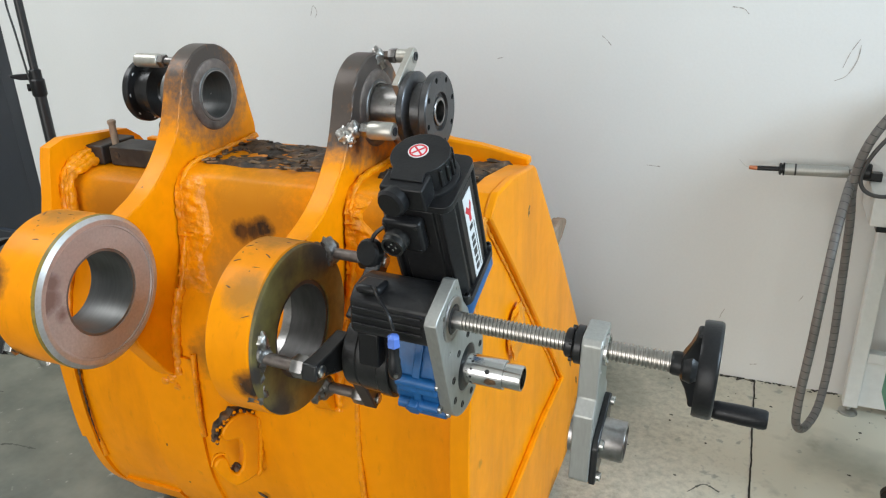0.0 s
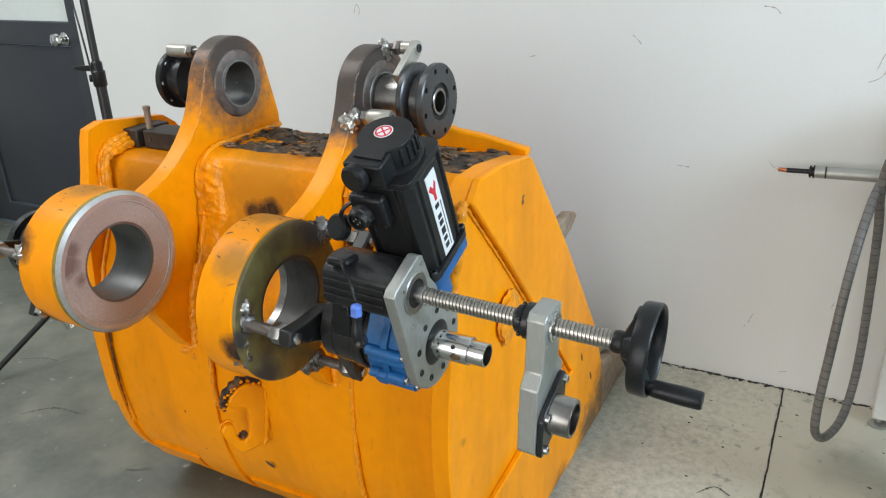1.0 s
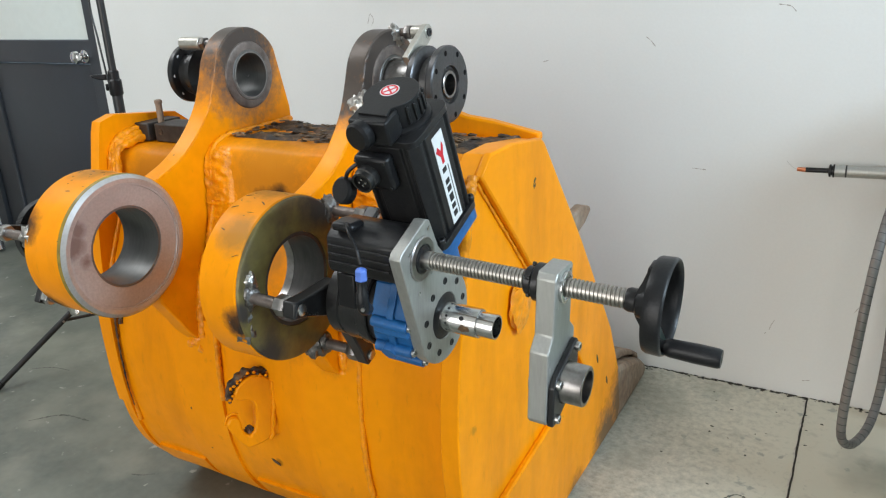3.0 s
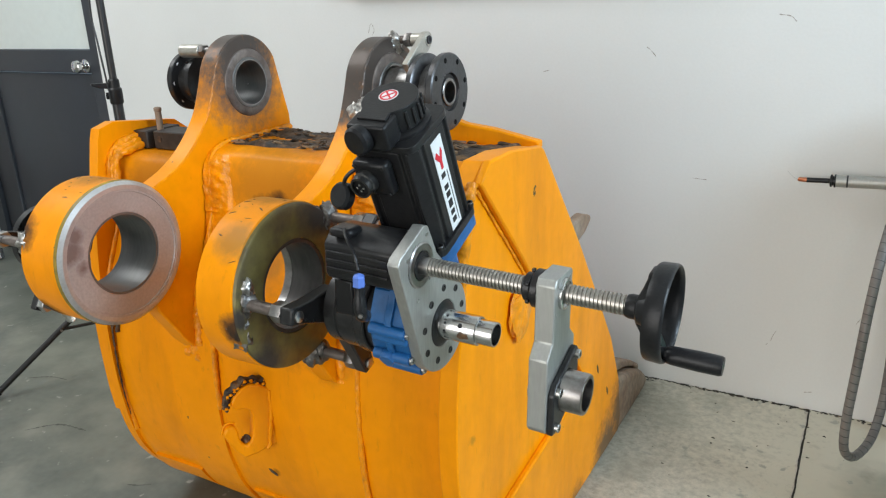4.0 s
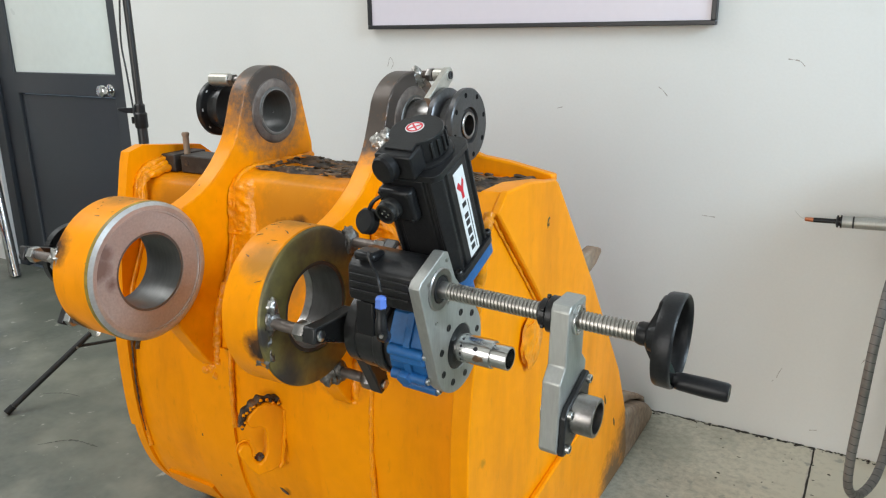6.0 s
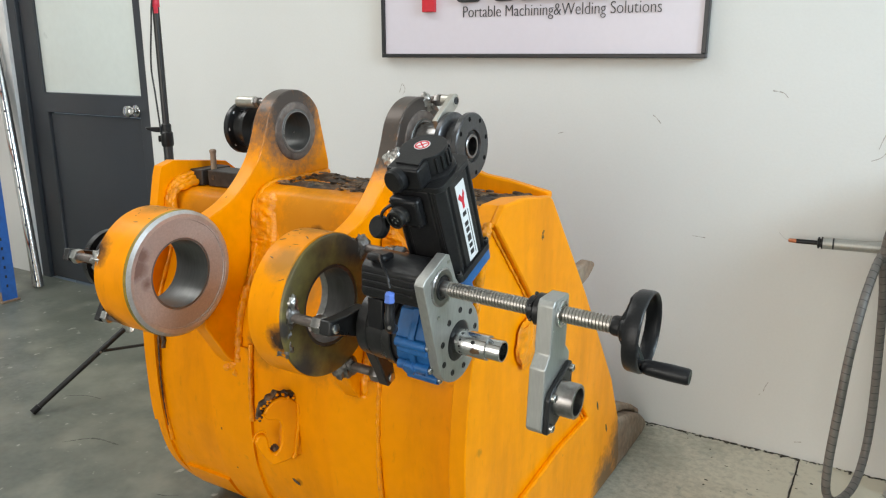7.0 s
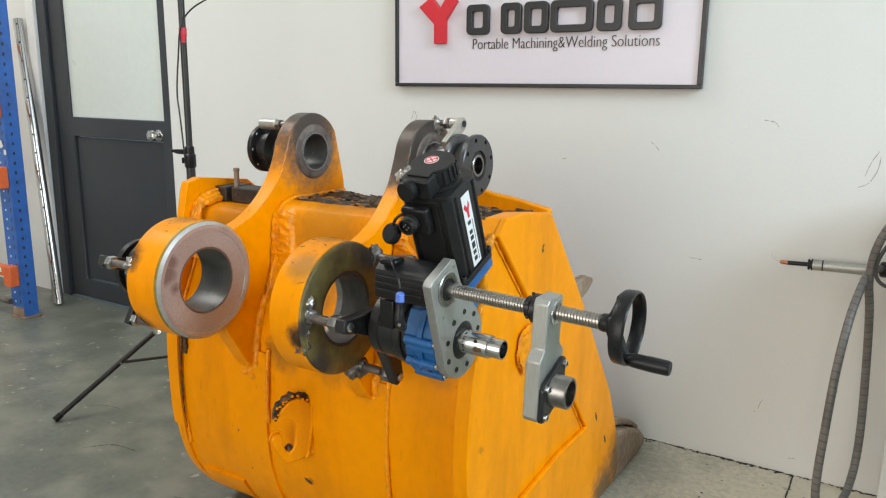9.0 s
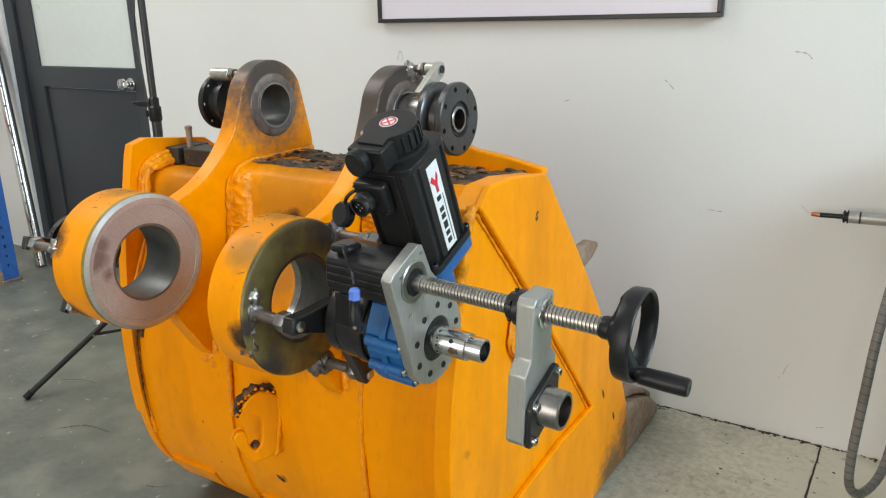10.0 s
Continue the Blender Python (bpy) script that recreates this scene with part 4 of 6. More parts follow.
# ---- the line boring machine on the right boss ----
SPIN = (-1.406, 0.783)      # spindle axis (y, z)
FEED = (-1.470, 0.896)      # feed screw axis (y, z)
SAG = 2.0                   # degrees by which the machine hangs down towards its handwheel
LEAN_AXIS = Vector((0, -0.416, 0.909)).normalized()
MOTOR = Matrix(((1, 0, 0, -0.506), (0, 0.909, -0.416, -1.364), (0, 0.416, 0.909, 0.911), (0, 0, 0, 1)))   # foot of the drive motor, its z along the motor


def square_profile(w, cut, groove=0.0):
    """A square with cut corners and shallow grooves beside them."""
    h = w / 2
    pts = []
    for a in range(4):
        c, s_ = (1, 0, -1, 0)[a], (0, 1, 0, -1)[a]
        side = [(h, -h + cut), (h, -h + cut + 0.004), (h - groove, -h + cut + 0.006), (h - groove, -h + cut + 0.012), (h, -h + cut + 0.014),
                (h, h - cut - 0.014), (h - groove, h - cut - 0.012), (h - groove, h - cut - 0.006), (h, h - cut - 0.004), (h, h - cut)]
        pts += [(c * u - s_ * v, s_ * u + c * v) for u, v in side]
    return pts


def prism_z(outline, z0, z1, m):
    """A bar along local z with its outline in local (x, y)."""
    bm = plate(outline, z0, z1, m=Matrix(((0, 1, 0, 0), (0, 0, 1, 0), (1, 0, 0, 0), (0, 0, 0, 1))))
    return local(m, bm)


def bars_on_label(parent, m):
    """Plain bars and a forked mark where the maker's name stands on the motor."""
    for z0, z1, w in ((0.104, 0.112, 0.0105), (0.084, 0.092, 0.0105), (0.071, 0.080, 0.0105), (0.053, 0.066, 0.0105), (0.040, 0.048, 0.0105), (0.026, 0.035, 0.0105)):
        part("dark_bar", local(m, box(0.0009, 0.0013, -w / 2 - 0.002, w / 2 - 0.002, z0, z1)), dark_mark, parent, smooth=0)
    part("fine_line", local(m, box(0.0009, 0.0012, 0.008, 0.0095, 0.022, 0.11)), dark_mark, parent, smooth=0)


def boring_machine():
    b = thing("boring_machine", (-0.457, SPIN[0], SPIN[1]), "portable boring machine with black motors and blue gearbox, clamped on", "boring machine")
    y, z = SPIN
    # drive motor
    motor = part("drive_motor", prism_z(square_profile(0.104, 0.012, 0.004), 0.012, 0.176, MOTOR), black_paint, b, "black square servo motor", bevel=0.001)
    part("motor_flange", prism_z([(p, q) for p, q in rounded(-0.056, 0.056, -0.056, 0.056, 0.012)], 0.0, 0.0118, MOTOR), black_paint, motor, bevel=0.001)
    part("end_bell", prism_z(rounded(-0.0515, 0.0515, -0.0515, 0.0515, 0.014), 0.1762, 0.186, MOTOR), black_paint, motor, bevel=0.003)
    part("encoder_rim", local(MOTOR, lathe([(0.186, 0), (0.186, 0.046), (0.190, 0.046), (0.193, 0.041), (0.193, 0)], (0, 0, 0), (0, 0, 1), 40)), black_plastic, motor)
    cover = circle(0, 0, 0.039, 24, radians(-60), radians(240)) + [(-0.022, -0.050), (0.022, -0.050)]
    cap = part("encoder_cover", prism_z(cover, 0.193, 0.2265, MOTOR), black_plastic, motor, "black plastic encoder cover", bevel=0.004)
    for i in range(5):
        a = radians(-32 + 17 * i)
        m = MOTOR @ Matrix.Rotation(a, 4, "Z")
        part("rib", local(m, box(0.034, 0.042, -0.0022, 0.0022, 0.196, 0.221)), black_plastic, cap, bevel=0.001)
    part("warning_disc", local(MOTOR, lathe([(0.2267, 0), (0.2267, 0.0135), (0.2271, 0.0135), (0.2271, 0)], (-0.004, 0.004, 0), (0, 0, 1), 28)), white_label, cap, "round white warning sticker")
    part("warning_ring", local(MOTOR, lathe([(0.2272, 0.0095), (0.2272, 0.012), (0.2275, 0.012), (0.2275, 0.0095)], (-0.004, 0.004, 0), (0, 0, 1), 28, None, True)), red_mark, cap)
    for a in (45, -45):
        m = MOTOR @ Matrix.Translation((-0.004, 0.004, 0)) @ Matrix.Rotation(radians(a), 4, "Z")
        part("warning_bar", local(m, box(-0.009, 0.009, -0.0012, 0.0012, 0.2272, 0.22745 + 0.0002 * (a > 0))), red_mark, cap, smooth=0)
    # cable inlet on the encoder cover, towards the viewer's side
    part("inlet_housing", local(MOTOR, box(-0.032, 0.026, -0.064, -0.030, 0.1875, 0.2235)), black_plastic, motor, bevel=0.003)
    part("inlet_cap", local(MOTOR, lathe([(0, 0), (0, 0.0195), (0.012, 0.0195), (0.016, 0.0165), (0.016, 0)], (-0.012, -0.063, 0.205), (-0.18, -1, 0.12), 28)), black_plastic, motor, "round black rubber cap")
    # power socket on the face
    sock = part("socket_box", local(MOTOR, box(-0.040, 0.014, -0.070, -0.051, 0.116, 0.168)), black_plastic, motor, bevel=0.005)
    part("socket_collar", local(MOTOR, lathe([(0, 0.0125), (0, 0.017), (0.010, 0.017), (0.012, 0.0155), (0.020, 0.0155), (0.020, 0.0125), (0.006, 0.0125)], (-0.020, -0.070, 0.141), (-0.02, -1, 0.04), 28, None, True)), collar_steel, sock, "threaded steel socket collar")
    part("socket_core", local(MOTOR, lathe([(0.0, 0), (0.0, 0.0126), (0.015, 0.0126), (0.015, 0)], (-0.020, -0.070, 0.141), (-0.02, -1, 0.04), 24)), black_plastic, sock)
    d = Vector((-0.02, -1, 0.04)).normalized()
    for px, pz in ((0, 0.005), (0, -0.005), (0.005, 0), (-0.005, 0)):
        p = Vector((-0.020 + px, -0.070, 0.141 + pz)) + d * 0.015
        part("contact_pin", local(MOTOR, rod(p, p + d * 0.004, 0.0017, 8)), chrome, sock)
    for px in (-0.035, 0.009):
        for pz in (0.121, 0.163):
            part("bolt", local(MOTOR, lathe([(0, 0), (0, 0.0026), (0.0015, 0.0026), (0.0015, 0)], (px, -0.070, pz), (0, -1, 0), 10)), collar_steel, sock)
    # dust cap hanging on its strap
    strap = smooth_line([(-0.526, -1.478, 1.026), (-0.542, -1.488, 1.024), (-0.556, -1.494, 1.012), (-0.563, -1.493, 0.995)], 6)
    part("strap", sweep(strap, 0.0028, 8), black_plastic, motor)
    part("dust_cap", lathe([(0, 0), (0, 0.015), (0.004, 0.019), (0.014, 0.019), (0.018, 0.016), (0.018, 0)], (-0.562, -1.484, 0.982), (-0.25, -1.0, 0.30), 28), black_plastic, motor, "black rubber dust cap")
    # label on the motor side
    m = MOTOR @ Matrix.Translation((0.0521, 0.000, 0))
    lab = part("label_plate", local(m, box(0.0, 0.0008, -0.0135, 0.0145, 0.016, 0.166)), white_label, motor, "white maker's label", smooth=0)
    bars_on_label(lab, m)
    fork = [(0.000, 0.118), (0.000, 0.130), (-0.009, 0.142), (-0.003, 0.148), (0.003, 0.138), (0.009, 0.150), (0.013 - 0.002, 0.143), (0.006, 0.130), (0.006, 0.118)]
    part("red_mark", plate([(p - 0.003, q) for p, q in fork], 0.0009, 0.0014, m=m), red_mark, lab, smooth=0)
    for sx in (-0.049, 0.049):
        for sy in (-0.049, 0.049):
            cap_screw(motor, MOTOR @ Vector((sx, sy, 0.0118)), LEAN_AXIS, 0.006, 0.007, black_steel)
    # blue worm gearbox
    gear = part("gearbox", prism_z(rounded(-0.054, 0.054, -0.054, 0.056, 0.012), -0.022, -0.0003, MOTOR), blue_paint, b, "blue cast gearbox", bevel=0.003)
    part("worm_housing", prism_z(rounded(-0.036, 0.024, -0.036, 0.030, 0.016), -0.105, -0.022, MOTOR), blue_paint, gear, bevel=0.004)
    body = [(y + 0.070 * math.cos(radians(a)), z + 0.070 * math.sin(radians(a))) for a in range(-170, 60, 10)] + [(y + 0.01, z + 0.075), (y - 0.055, z + 0.06), (y - 0.072, z + 0.02)]
    part("gear_case", plate(body, -0.540, -0.4755), blue_paint, gear, bevel=0.006)
    part("case_flange", plate([(y + (p - y) * 1.07, z + (q - z) * 1.07) for p, q in body], -0.512, -0.500), blue_paint, gear, bevel=0.003)
    part("case_rib", box(-0.535, -0.474, y - 0.078, y - 0.060, z - 0.012, z + 0.008), blue_paint, gear, bevel=0.004)
    hexa = hexagon((-0.512, y - 0.060, z - 0.035), (0, -1, -0.55), 0.013, 0.016)
    part("drain_plug", hexa, blue_paint, gear, bevel=0.001)
    for a in (-150, -115, -75, 175):
        c, s_ = math.cos(radians(a)), math.sin(radians(a))
        part("case_boss", rod((-0.536, y + 0.074 * c, z + 0.074 * s_), (-0.476, y + 0.074 * c, z + 0.074 * s_), 0.009, 16), blue_paint, gear)
        cap_screw(gear, (-0.476, y + 0.074 * c, z + 0.074 * s_), (1, 0, 0), 0.006, 0.005)
    # black bearing housing and clamp
    house = part("bearing_housing", lathe([(-0.634, 0.030), (-0.634, 0.058), (-0.631, 0.0625), (-0.612, 0.0625), (-0.610, 0.0605), (-0.606, 0.0605), (-0.604, 0.0645), (-0.566, 0.0645), (-0.562, 0.061), (-0.545, 0.061), (-0.541, 0.058), (-0.541, 0.030)], (0, y, z), (1, 0, 0), 64, None, True), black_steel, b, "black turned bearing housing")
    part("clamp_ring", ring(-0.575, -0.556, 0.0675, 0.0615, y, z, 64, 0.002), black_steel, house)
    part("clamp_lug", box(-0.592, -0.560, y - 0.082, y - 0.060, z + 0.020, z + 0.075), black_plastic, house, bevel=0.003)
    # three arms to the welded studs
    for i, (sy, sz) in enumerate(((-1.521, 0.801), (-1.352, 0.646), (-1.308, 0.880))):
        v = Vector((0, sy - y, sz - z))
        n = v.normalized()
        t = Vector((0, -n.z, n.y))
        m = Matrix(((1, 0, 0, 0), (0, n.y, t.y, y), (0, n.z, t.z, z), (0, 0, 0, 1)))
        R = v.length
        arm = plate([(0.030, -0.030), (R - 0.024, -0.017), (R + 0.014, -0.013), (R + 0.014, 0.013), (R - 0.024, 0.017), (0.030, 0.030)], -0.659, -0.6345)
        a_ob = part("arm", local(m, arm), black_steel, b, "black clamp arm", bevel=0.003)
        stud = part("stud", rod((-0.742, sy, sz), (-0.648, sy, sz), 0.0095, 20), burnt, a_ob, "welded steel stud")
        part("nut", hexagon((-0.678, sy, sz), (1, 0, 0), 0.017, 0.020), grey_steel, a_ob, "steel hexagon nut")
        part("stud_head", lathe([(0, 0), (0, 0.009), (0.003, 0.009), (0.0045, 0.006), (0.0045, 0)], (-0.6345, sy, sz), (1, 0, 0), 20), zinc, a_ob)
        part("weld_blob", blob((-0.738, sy + 0.2 * (sy - y) * 0.05, sz), (0.018, 0.015, 0.024), i * 3.1, 0.38), weld_dull, a_ob, "dull grey weld blob", smooth=60)
        part("weld_blob", blob((-0.752, sy - 0.010, sz - 0.030 * (1 if i == 0 else 0.2)), (0.022, 0.013, 0.024), i * 3.1 + 1, 0.4), weld_dull, a_ob, smooth=60)
        if i == 0:
            part("weld_blob", blob((-0.748, sy - 0.004, sz - 0.058), (0.020, 0.013, 0.022), 17.0, 0.4), weld_dull, a_ob, smooth=60)
            part("weld_blob", blob((-0.735, sy + 0.002, sz + 0.024), (0.012, 0.012, 0.016), 19.0, 0.4), weld_bare, a_ob, smooth=60)
    # aluminium front plate
    cy, cz = FEED
    quad = [(-1.526, 0.911), (-1.520, 0.919), (-1.459, 0.949), (-1.448, 0.946), (-1.424, 0.900)]
    lower = [(y + 0.0715 * math.cos(radians(a)), z - 0.002 + 0.0715 * math.sin(radians(a))) for a in range(52, -150, -8)]
    holes = [circle(y, z, 0.036, 36)]
    bolts = [(y + 0.056 * math.cos(radians(a)), z + 0.056 * math.sin(radians(a))) for a in range(10, 370, 40)]
    fp = part("front_plate", plate(quad + lower, -0.475, -0.457, holes), aluminium, b, "brushed aluminium plate", bevel=0.0015)
    for py, pz in bolts:
        part("bolt", lathe([(0, 0), (0, 0.0055), (0.0012, 0.0055), (0.0012, 0.0035), (0.0004, 0.0035), (0.0004, 0)], (-0.4572, py, pz), (1, 0, 0), 16), black_steel, fp, "black countersunk screw")
    for py, pz in ((-1.502, 0.912), (-1.452, 0.935), (-1.478, 0.846), (-1.444, 0.868)):
        part("bolt", lathe([(0, 0), (0, 0.003), (0.0012, 0.003), (0.0012, 0)], (-0.4572, py, pz), (1, 0, 0), 12), zinc, fp)
    part("feed_bearing", lathe([(-0.458, 0.014), (-0.458, 0.032), (-0.4555, 0.032), (-0.4540, 0.030), (-0.4540, 0.0215), (-0.4560, 0.0205), (-0.4560, 0.014)], (0, cy, cz), (1, 0, 0), 44, None, True), grey_steel, fp, "round bearing cover")
    part("feed_seal", lathe([(-0.4565, 0.012), (-0.4565, 0.0205), (-0.4535, 0.019), (-0.4535, 0.012)], (0, cy, cz), (1, 0, 0), 40, None, True), black_plastic, fp)
    part("spindle_seal", lathe([(-0.470, 0.0223), (-0.470, 0.0355), (-0.4585, 0.0355), (-0.4555, 0.030), (-0.4555, 0.0223)], (0, y, z), (1, 0, 0), 48, None, True), black_plastic, fp)
    sp = part("spindle", lathe([(-0.475, 0), (-0.475, 0.0222), (-0.400, 0.0222), (-0.398, 0.0215), (-0.398, 0.0188), (-0.374, 0.0188), (-0.372, 0.018), (-0.372, 0.0155), (-0.40, 0.0155), (-0.40, 0)], (0, y, z), (1, 0, 0), 56), chrome, b, "polished steel spindle")
    for a in range(0, 360, 30):
        c, s_ = math.cos(radians(a)), math.sin(radians(a))
        part("set_hole", rod((-0.4445, y + 0.0217 * c, z + 0.0217 * s_), (-0.4445, y + 0.0224 * c, z + 0.0224 * s_), 0.002, 10), dark_mark, sp)
    part("key_slot", blob((-0.415, y - 0.0216, z - 0.002), (0.010, 0.0018, 0.006), 6, 0.7, None, 2), dirt, sp, "greasy keyway", smooth=60)
    part("key_slot", rod((-0.420, y - 0.018, z + 0.0105), (-0.420, y - 0.0198, z + 0.0118), 0.0036, 14), dark_mark, sp)
    # feed motor behind the plate
    fm = part("feed_motor", plate([(cy - 0.036, cz - 0.022), (cy - 0.030, cz - 0.032), (cy + 0.034, cz - 0.032), (cy + 0.038, cz - 0.026), (cy + 0.038, cz + 0.030), (cy + 0.030, cz + 0.036), (cy + 0.0, cz + 0.040), (cy - 0.020, cz + 0.036), (cy - 0.036, cz + 0.020)],
                                    -0.592, -0.4755), black_paint, b, "black ribbed feed motor", bevel=0.003)
    for i in range(3):
        part("rib", box(-0.588, -0.486, cy - 0.0385, cy - 0.034, cz + 0.008 - 0.012 * i, cz + 0.012 - 0.012 * i), black_paint, fm, bevel=0.001)
    part("cable_box", box(-0.582, -0.545, cy - 0.038, cy - 0.004, cz + 0.032, cz + 0.046), black_plastic, fm, bevel=0.006)
    cable = smooth_line([(-0.556, cy - 0.034, cz + 0.046), (-0.540, cy - 0.052, cz + 0.042), (-0.520, cy - 0.064, cz + 0.025), (-0.512, cy - 0.067, cz + 0.006)], 8)
    part("cable", sweep(cable, 0.0026, 10), black_plastic, fm)
    bx, by, bz = -0.512, cy - 0.067, cz
    part("cable_gland", lathe([(0, 0), (0, 0.0078), (0.002, 0.0092), (0.005, 0.0085), (0.014, 0.0085), (0.017, 0.006), (0.019, 0)], (bx, by, bz - 0.018), (0, 0, 1), 6), blue_cap, fm, "bright blue nylon gland nut")
    part("plug_body", lathe([(0, 0), (0, 0.0088), (0.016, 0.0084), (0.018, 0.0072), (0.034, 0.0072), (0.034, 0)], (bx, by, bz - 0.052), (0, 0, 1), 24), black_plastic, fm)
    part("plug_elbow", sweep(smooth_line([(bx, by, bz - 0.048), (bx, by + 0.003, bz - 0.060), (bx - 0.010, by + 0.024, bz - 0.072)], 6), 0.0092, 14), black_plastic, fm)
    b.rotation_euler = (0, radians(SAG), 0)
    part("plug_screw", rod((bx + 0.005, by - 0.006, bz - 0.056), (bx + 0.007, by - 0.010, bz - 0.056), 0.003, 12), grey_steel, fm)


boring_machine()


def feed_unit():
    """Feed screw with its nut bracket, bearing and handwheel."""
    cy, cz = FEED
    f = thing("feed_screw_unit", (-0.457, SPIN[0], SPIN[1]), "steel feed screw with aluminium bracket and black handwheel", "feed screw")
    # threaded screw: round-bottomed thread turned as a helix
    bm = bmesh.new()
    turns, seg, pitch, x0 = 56, 20, 0.0052, -0.4445
    rows = []
    n = turns * seg
    for i in range(n + 1):
        a = 2 * math.pi * i / seg
        row = []
        for dx, r in ((0.0, 0.0108), (0.0008, 0.0127), (0.0030, 0.0127), (0.0038, 0.0108)):
            row.append(bm.verts.new((x0 + pitch * i / seg + dx, cy + r * math.cos(a), cz + r * math.sin(a))))
        rows.append(row)
    for a, b in zip(rows, rows[1:]):
        for k in range(3):
            bm.faces.new((a[k], a[k + 1], b[k + 1], b[k]))
    for i in range(n + 1 - seg):
        if i + 1 + seg <= n:
            bm.faces.new((rows[i][3], rows[i + seg][0], rows[i + 1 + seg][0], rows[i + 1][3]))
    screw = part("screw", bm, screw_steel, f, "bright trapezoidal screw", smooth=40)
    part("core", rod((-0.456, cy, cz), (-0.140, cy, cz), 0.0107, 24), screw_steel, screw)
    part("shoulder", rod((-0.4555, cy, cz), (-0.440, cy, cz), 0.0125, 28), grey_steel, screw)
    # bracket
    by, bz = -1.468, 0.762
    out = [(cy - 0.030, cz + 0.017), (cy - 0.024, cz + 0.025), (cy + 0.026, cz + 0.025), (cy + 0.031, cz + 0.020), (cy + 0.031, 0.836), (by + 0.047, 0.820), (by + 0.047, 0.724), (by + 0.038, 0.715), (by - 0.040, 0.715), (by - 0.047, 0.723), (by - 0.047, 0.820), (cy - 0.030, 0.838)]
    br = part("bracket", plate(out, -0.277, -0.2515, [circle(by, bz, 0.028, 36)]), aluminium, f, "grey anodised aluminium bracket", bevel=0.002)
    part("nut_flange", ring(-0.289, -0.2775, 0.025, 0.0128, cy, cz, 40, 0.002), black_steel, br, "black screw nut flange")
    part("nut_flange", ring(-0.301, -0.2895, 0.019, 0.0128, cy, cz, 36, 0.002), black_steel, br)
    for a in range(30, 390, 60):
        cap_screw(br, (-0.2895, cy + 0.023 * math.cos(radians(a)), cz + 0.023 * math.sin(radians(a))), (-1, 0, 0), 0.0032, 0.004, black_steel)
    part("bearing", lathe([(-0.2515, 0.013), (-0.2515, 0.0205), (-0.2475, 0.0205), (-0.2465, 0.019), (-0.2465, 0.016), (-0.2485, 0.0155), (-0.2485, 0.013)], (0, cy, cz), (1, 0, 0), 40, None, True), chrome, br, "bright bearing ring")
    for dy, dz in ((-0.020, 0.016), (0.022, 0.016), (0.022, -0.022), (-0.020, -0.022)):
        part("dowel", rod((-0.2515, cy + dy, cz + dz), (-0.2507, cy + dy, cz + dz), 0.0022, 10), zinc, br)
    # flanged bearing at the foot
    fl = [(by - 0.043, bz - 0.046), (by - 0.030, bz - 0.048), (by + 0.030, bz - 0.024), (by + 0.042, bz - 0.010), (by + 0.043, bz + 0.040), (by + 0.036, bz + 0.048), (by + 0.028, bz + 0.046), (by - 0.034, bz + 0.022), (by - 0.043, bz + 0.010)]
    fp = part("bearing_flange", plate(fl, -0.2513, -0.2425, [circle(by, bz, 0.0275, 36)]), black_steel, br, "black bearing flange", bevel=0.002)
    for dy, dz in ((0.0335, 0.037), (-0.0335, -0.037), (-0.033, 0.012), (0.033, -0.012)):
        cap_screw(fp, (-0.2425, by + dy, bz + dz), (1, 0, 0), 0.0062, 0.0055)
    part("bush", lathe([(-0.285, 0.0215), (-0.285, 0.0272), (-0.216, 0.0272), (-0.214, 0.026), (-0.214, 0.0215)], (0, by, bz), (1, 0, 0), 48, None, True), grey_steel, fp, "turned steel bush")
    part("grub_screw", rod((-0.226, by + 0.004, bz - 0.0268), (-0.226, by + 0.004, bz - 0.0282), 0.0042, 14), black_steel, fp)
    # handwheel
    hw = part("handwheel", lathe([(-0.131, 0.0545), (-0.131, 0.0570), (-0.128, 0.0585), (-0.112, 0.0592), (-0.109, 0.0580), (-0.108, 0.0562), (-0.110, 0.0540), (-0.115, 0.0528), (-0.127, 0.0528)], (-0.010, cy, cz), (1, 0, 0), 80, None, True), black_plastic, f, "black plastic handwheel rim", smooth=40)
    part("hub", lathe([(-0.162, 0), (-0.162, 0.0135), (-0.158, 0.0150), (-0.150, 0.0150), (-0.147, 0.0190), (-0.138, 0.0215), (-0.131, 0.017), (-0.128, 0.010), (-0.128, 0)], (-0.010, cy, cz), (1, 0, 0), 32), black_plastic, hw)
    for a in (95, -85):
        c, s_ = math.cos(radians(a)), math.sin(radians(a))
        m = Matrix(((1, 0, 0, -0.010), (0, c, -s_, cy), (0, s_, c, cz), (0, 0, 0, 1)))
        web = bmesh.new()
        prof = [(0.006, -0.152, -0.130), (0.017, -0.149, -0.128), (0.030, -0.143, -0.122), (0.044, -0.138, -0.116), (0.0530, -0.1365, -0.113)]
        loops = []
        for r, xa, xb in prof:
            w = 0.0095 + 0.15 * abs(r - 0.03)
            loops.append([web.verts.new(m @ Vector(q)) for q in ((xa, r, -w), (xa, r, w), (xb, r, w * 0.8), (xb, r, -w * 0.8))])
        for p, q in zip(loops, loops[1:]):
            for k in range(4):
                web.faces.new((p[k], p[(k + 1) % 4], q[(k + 1) % 4], q[k]))
        web.faces.new(loops[0]), web.faces.new(loops[-1])
        part("spoke", web, black_plastic, hw, bevel=0.003)
    hy, hz = cy - 0.010, cz - 0.047
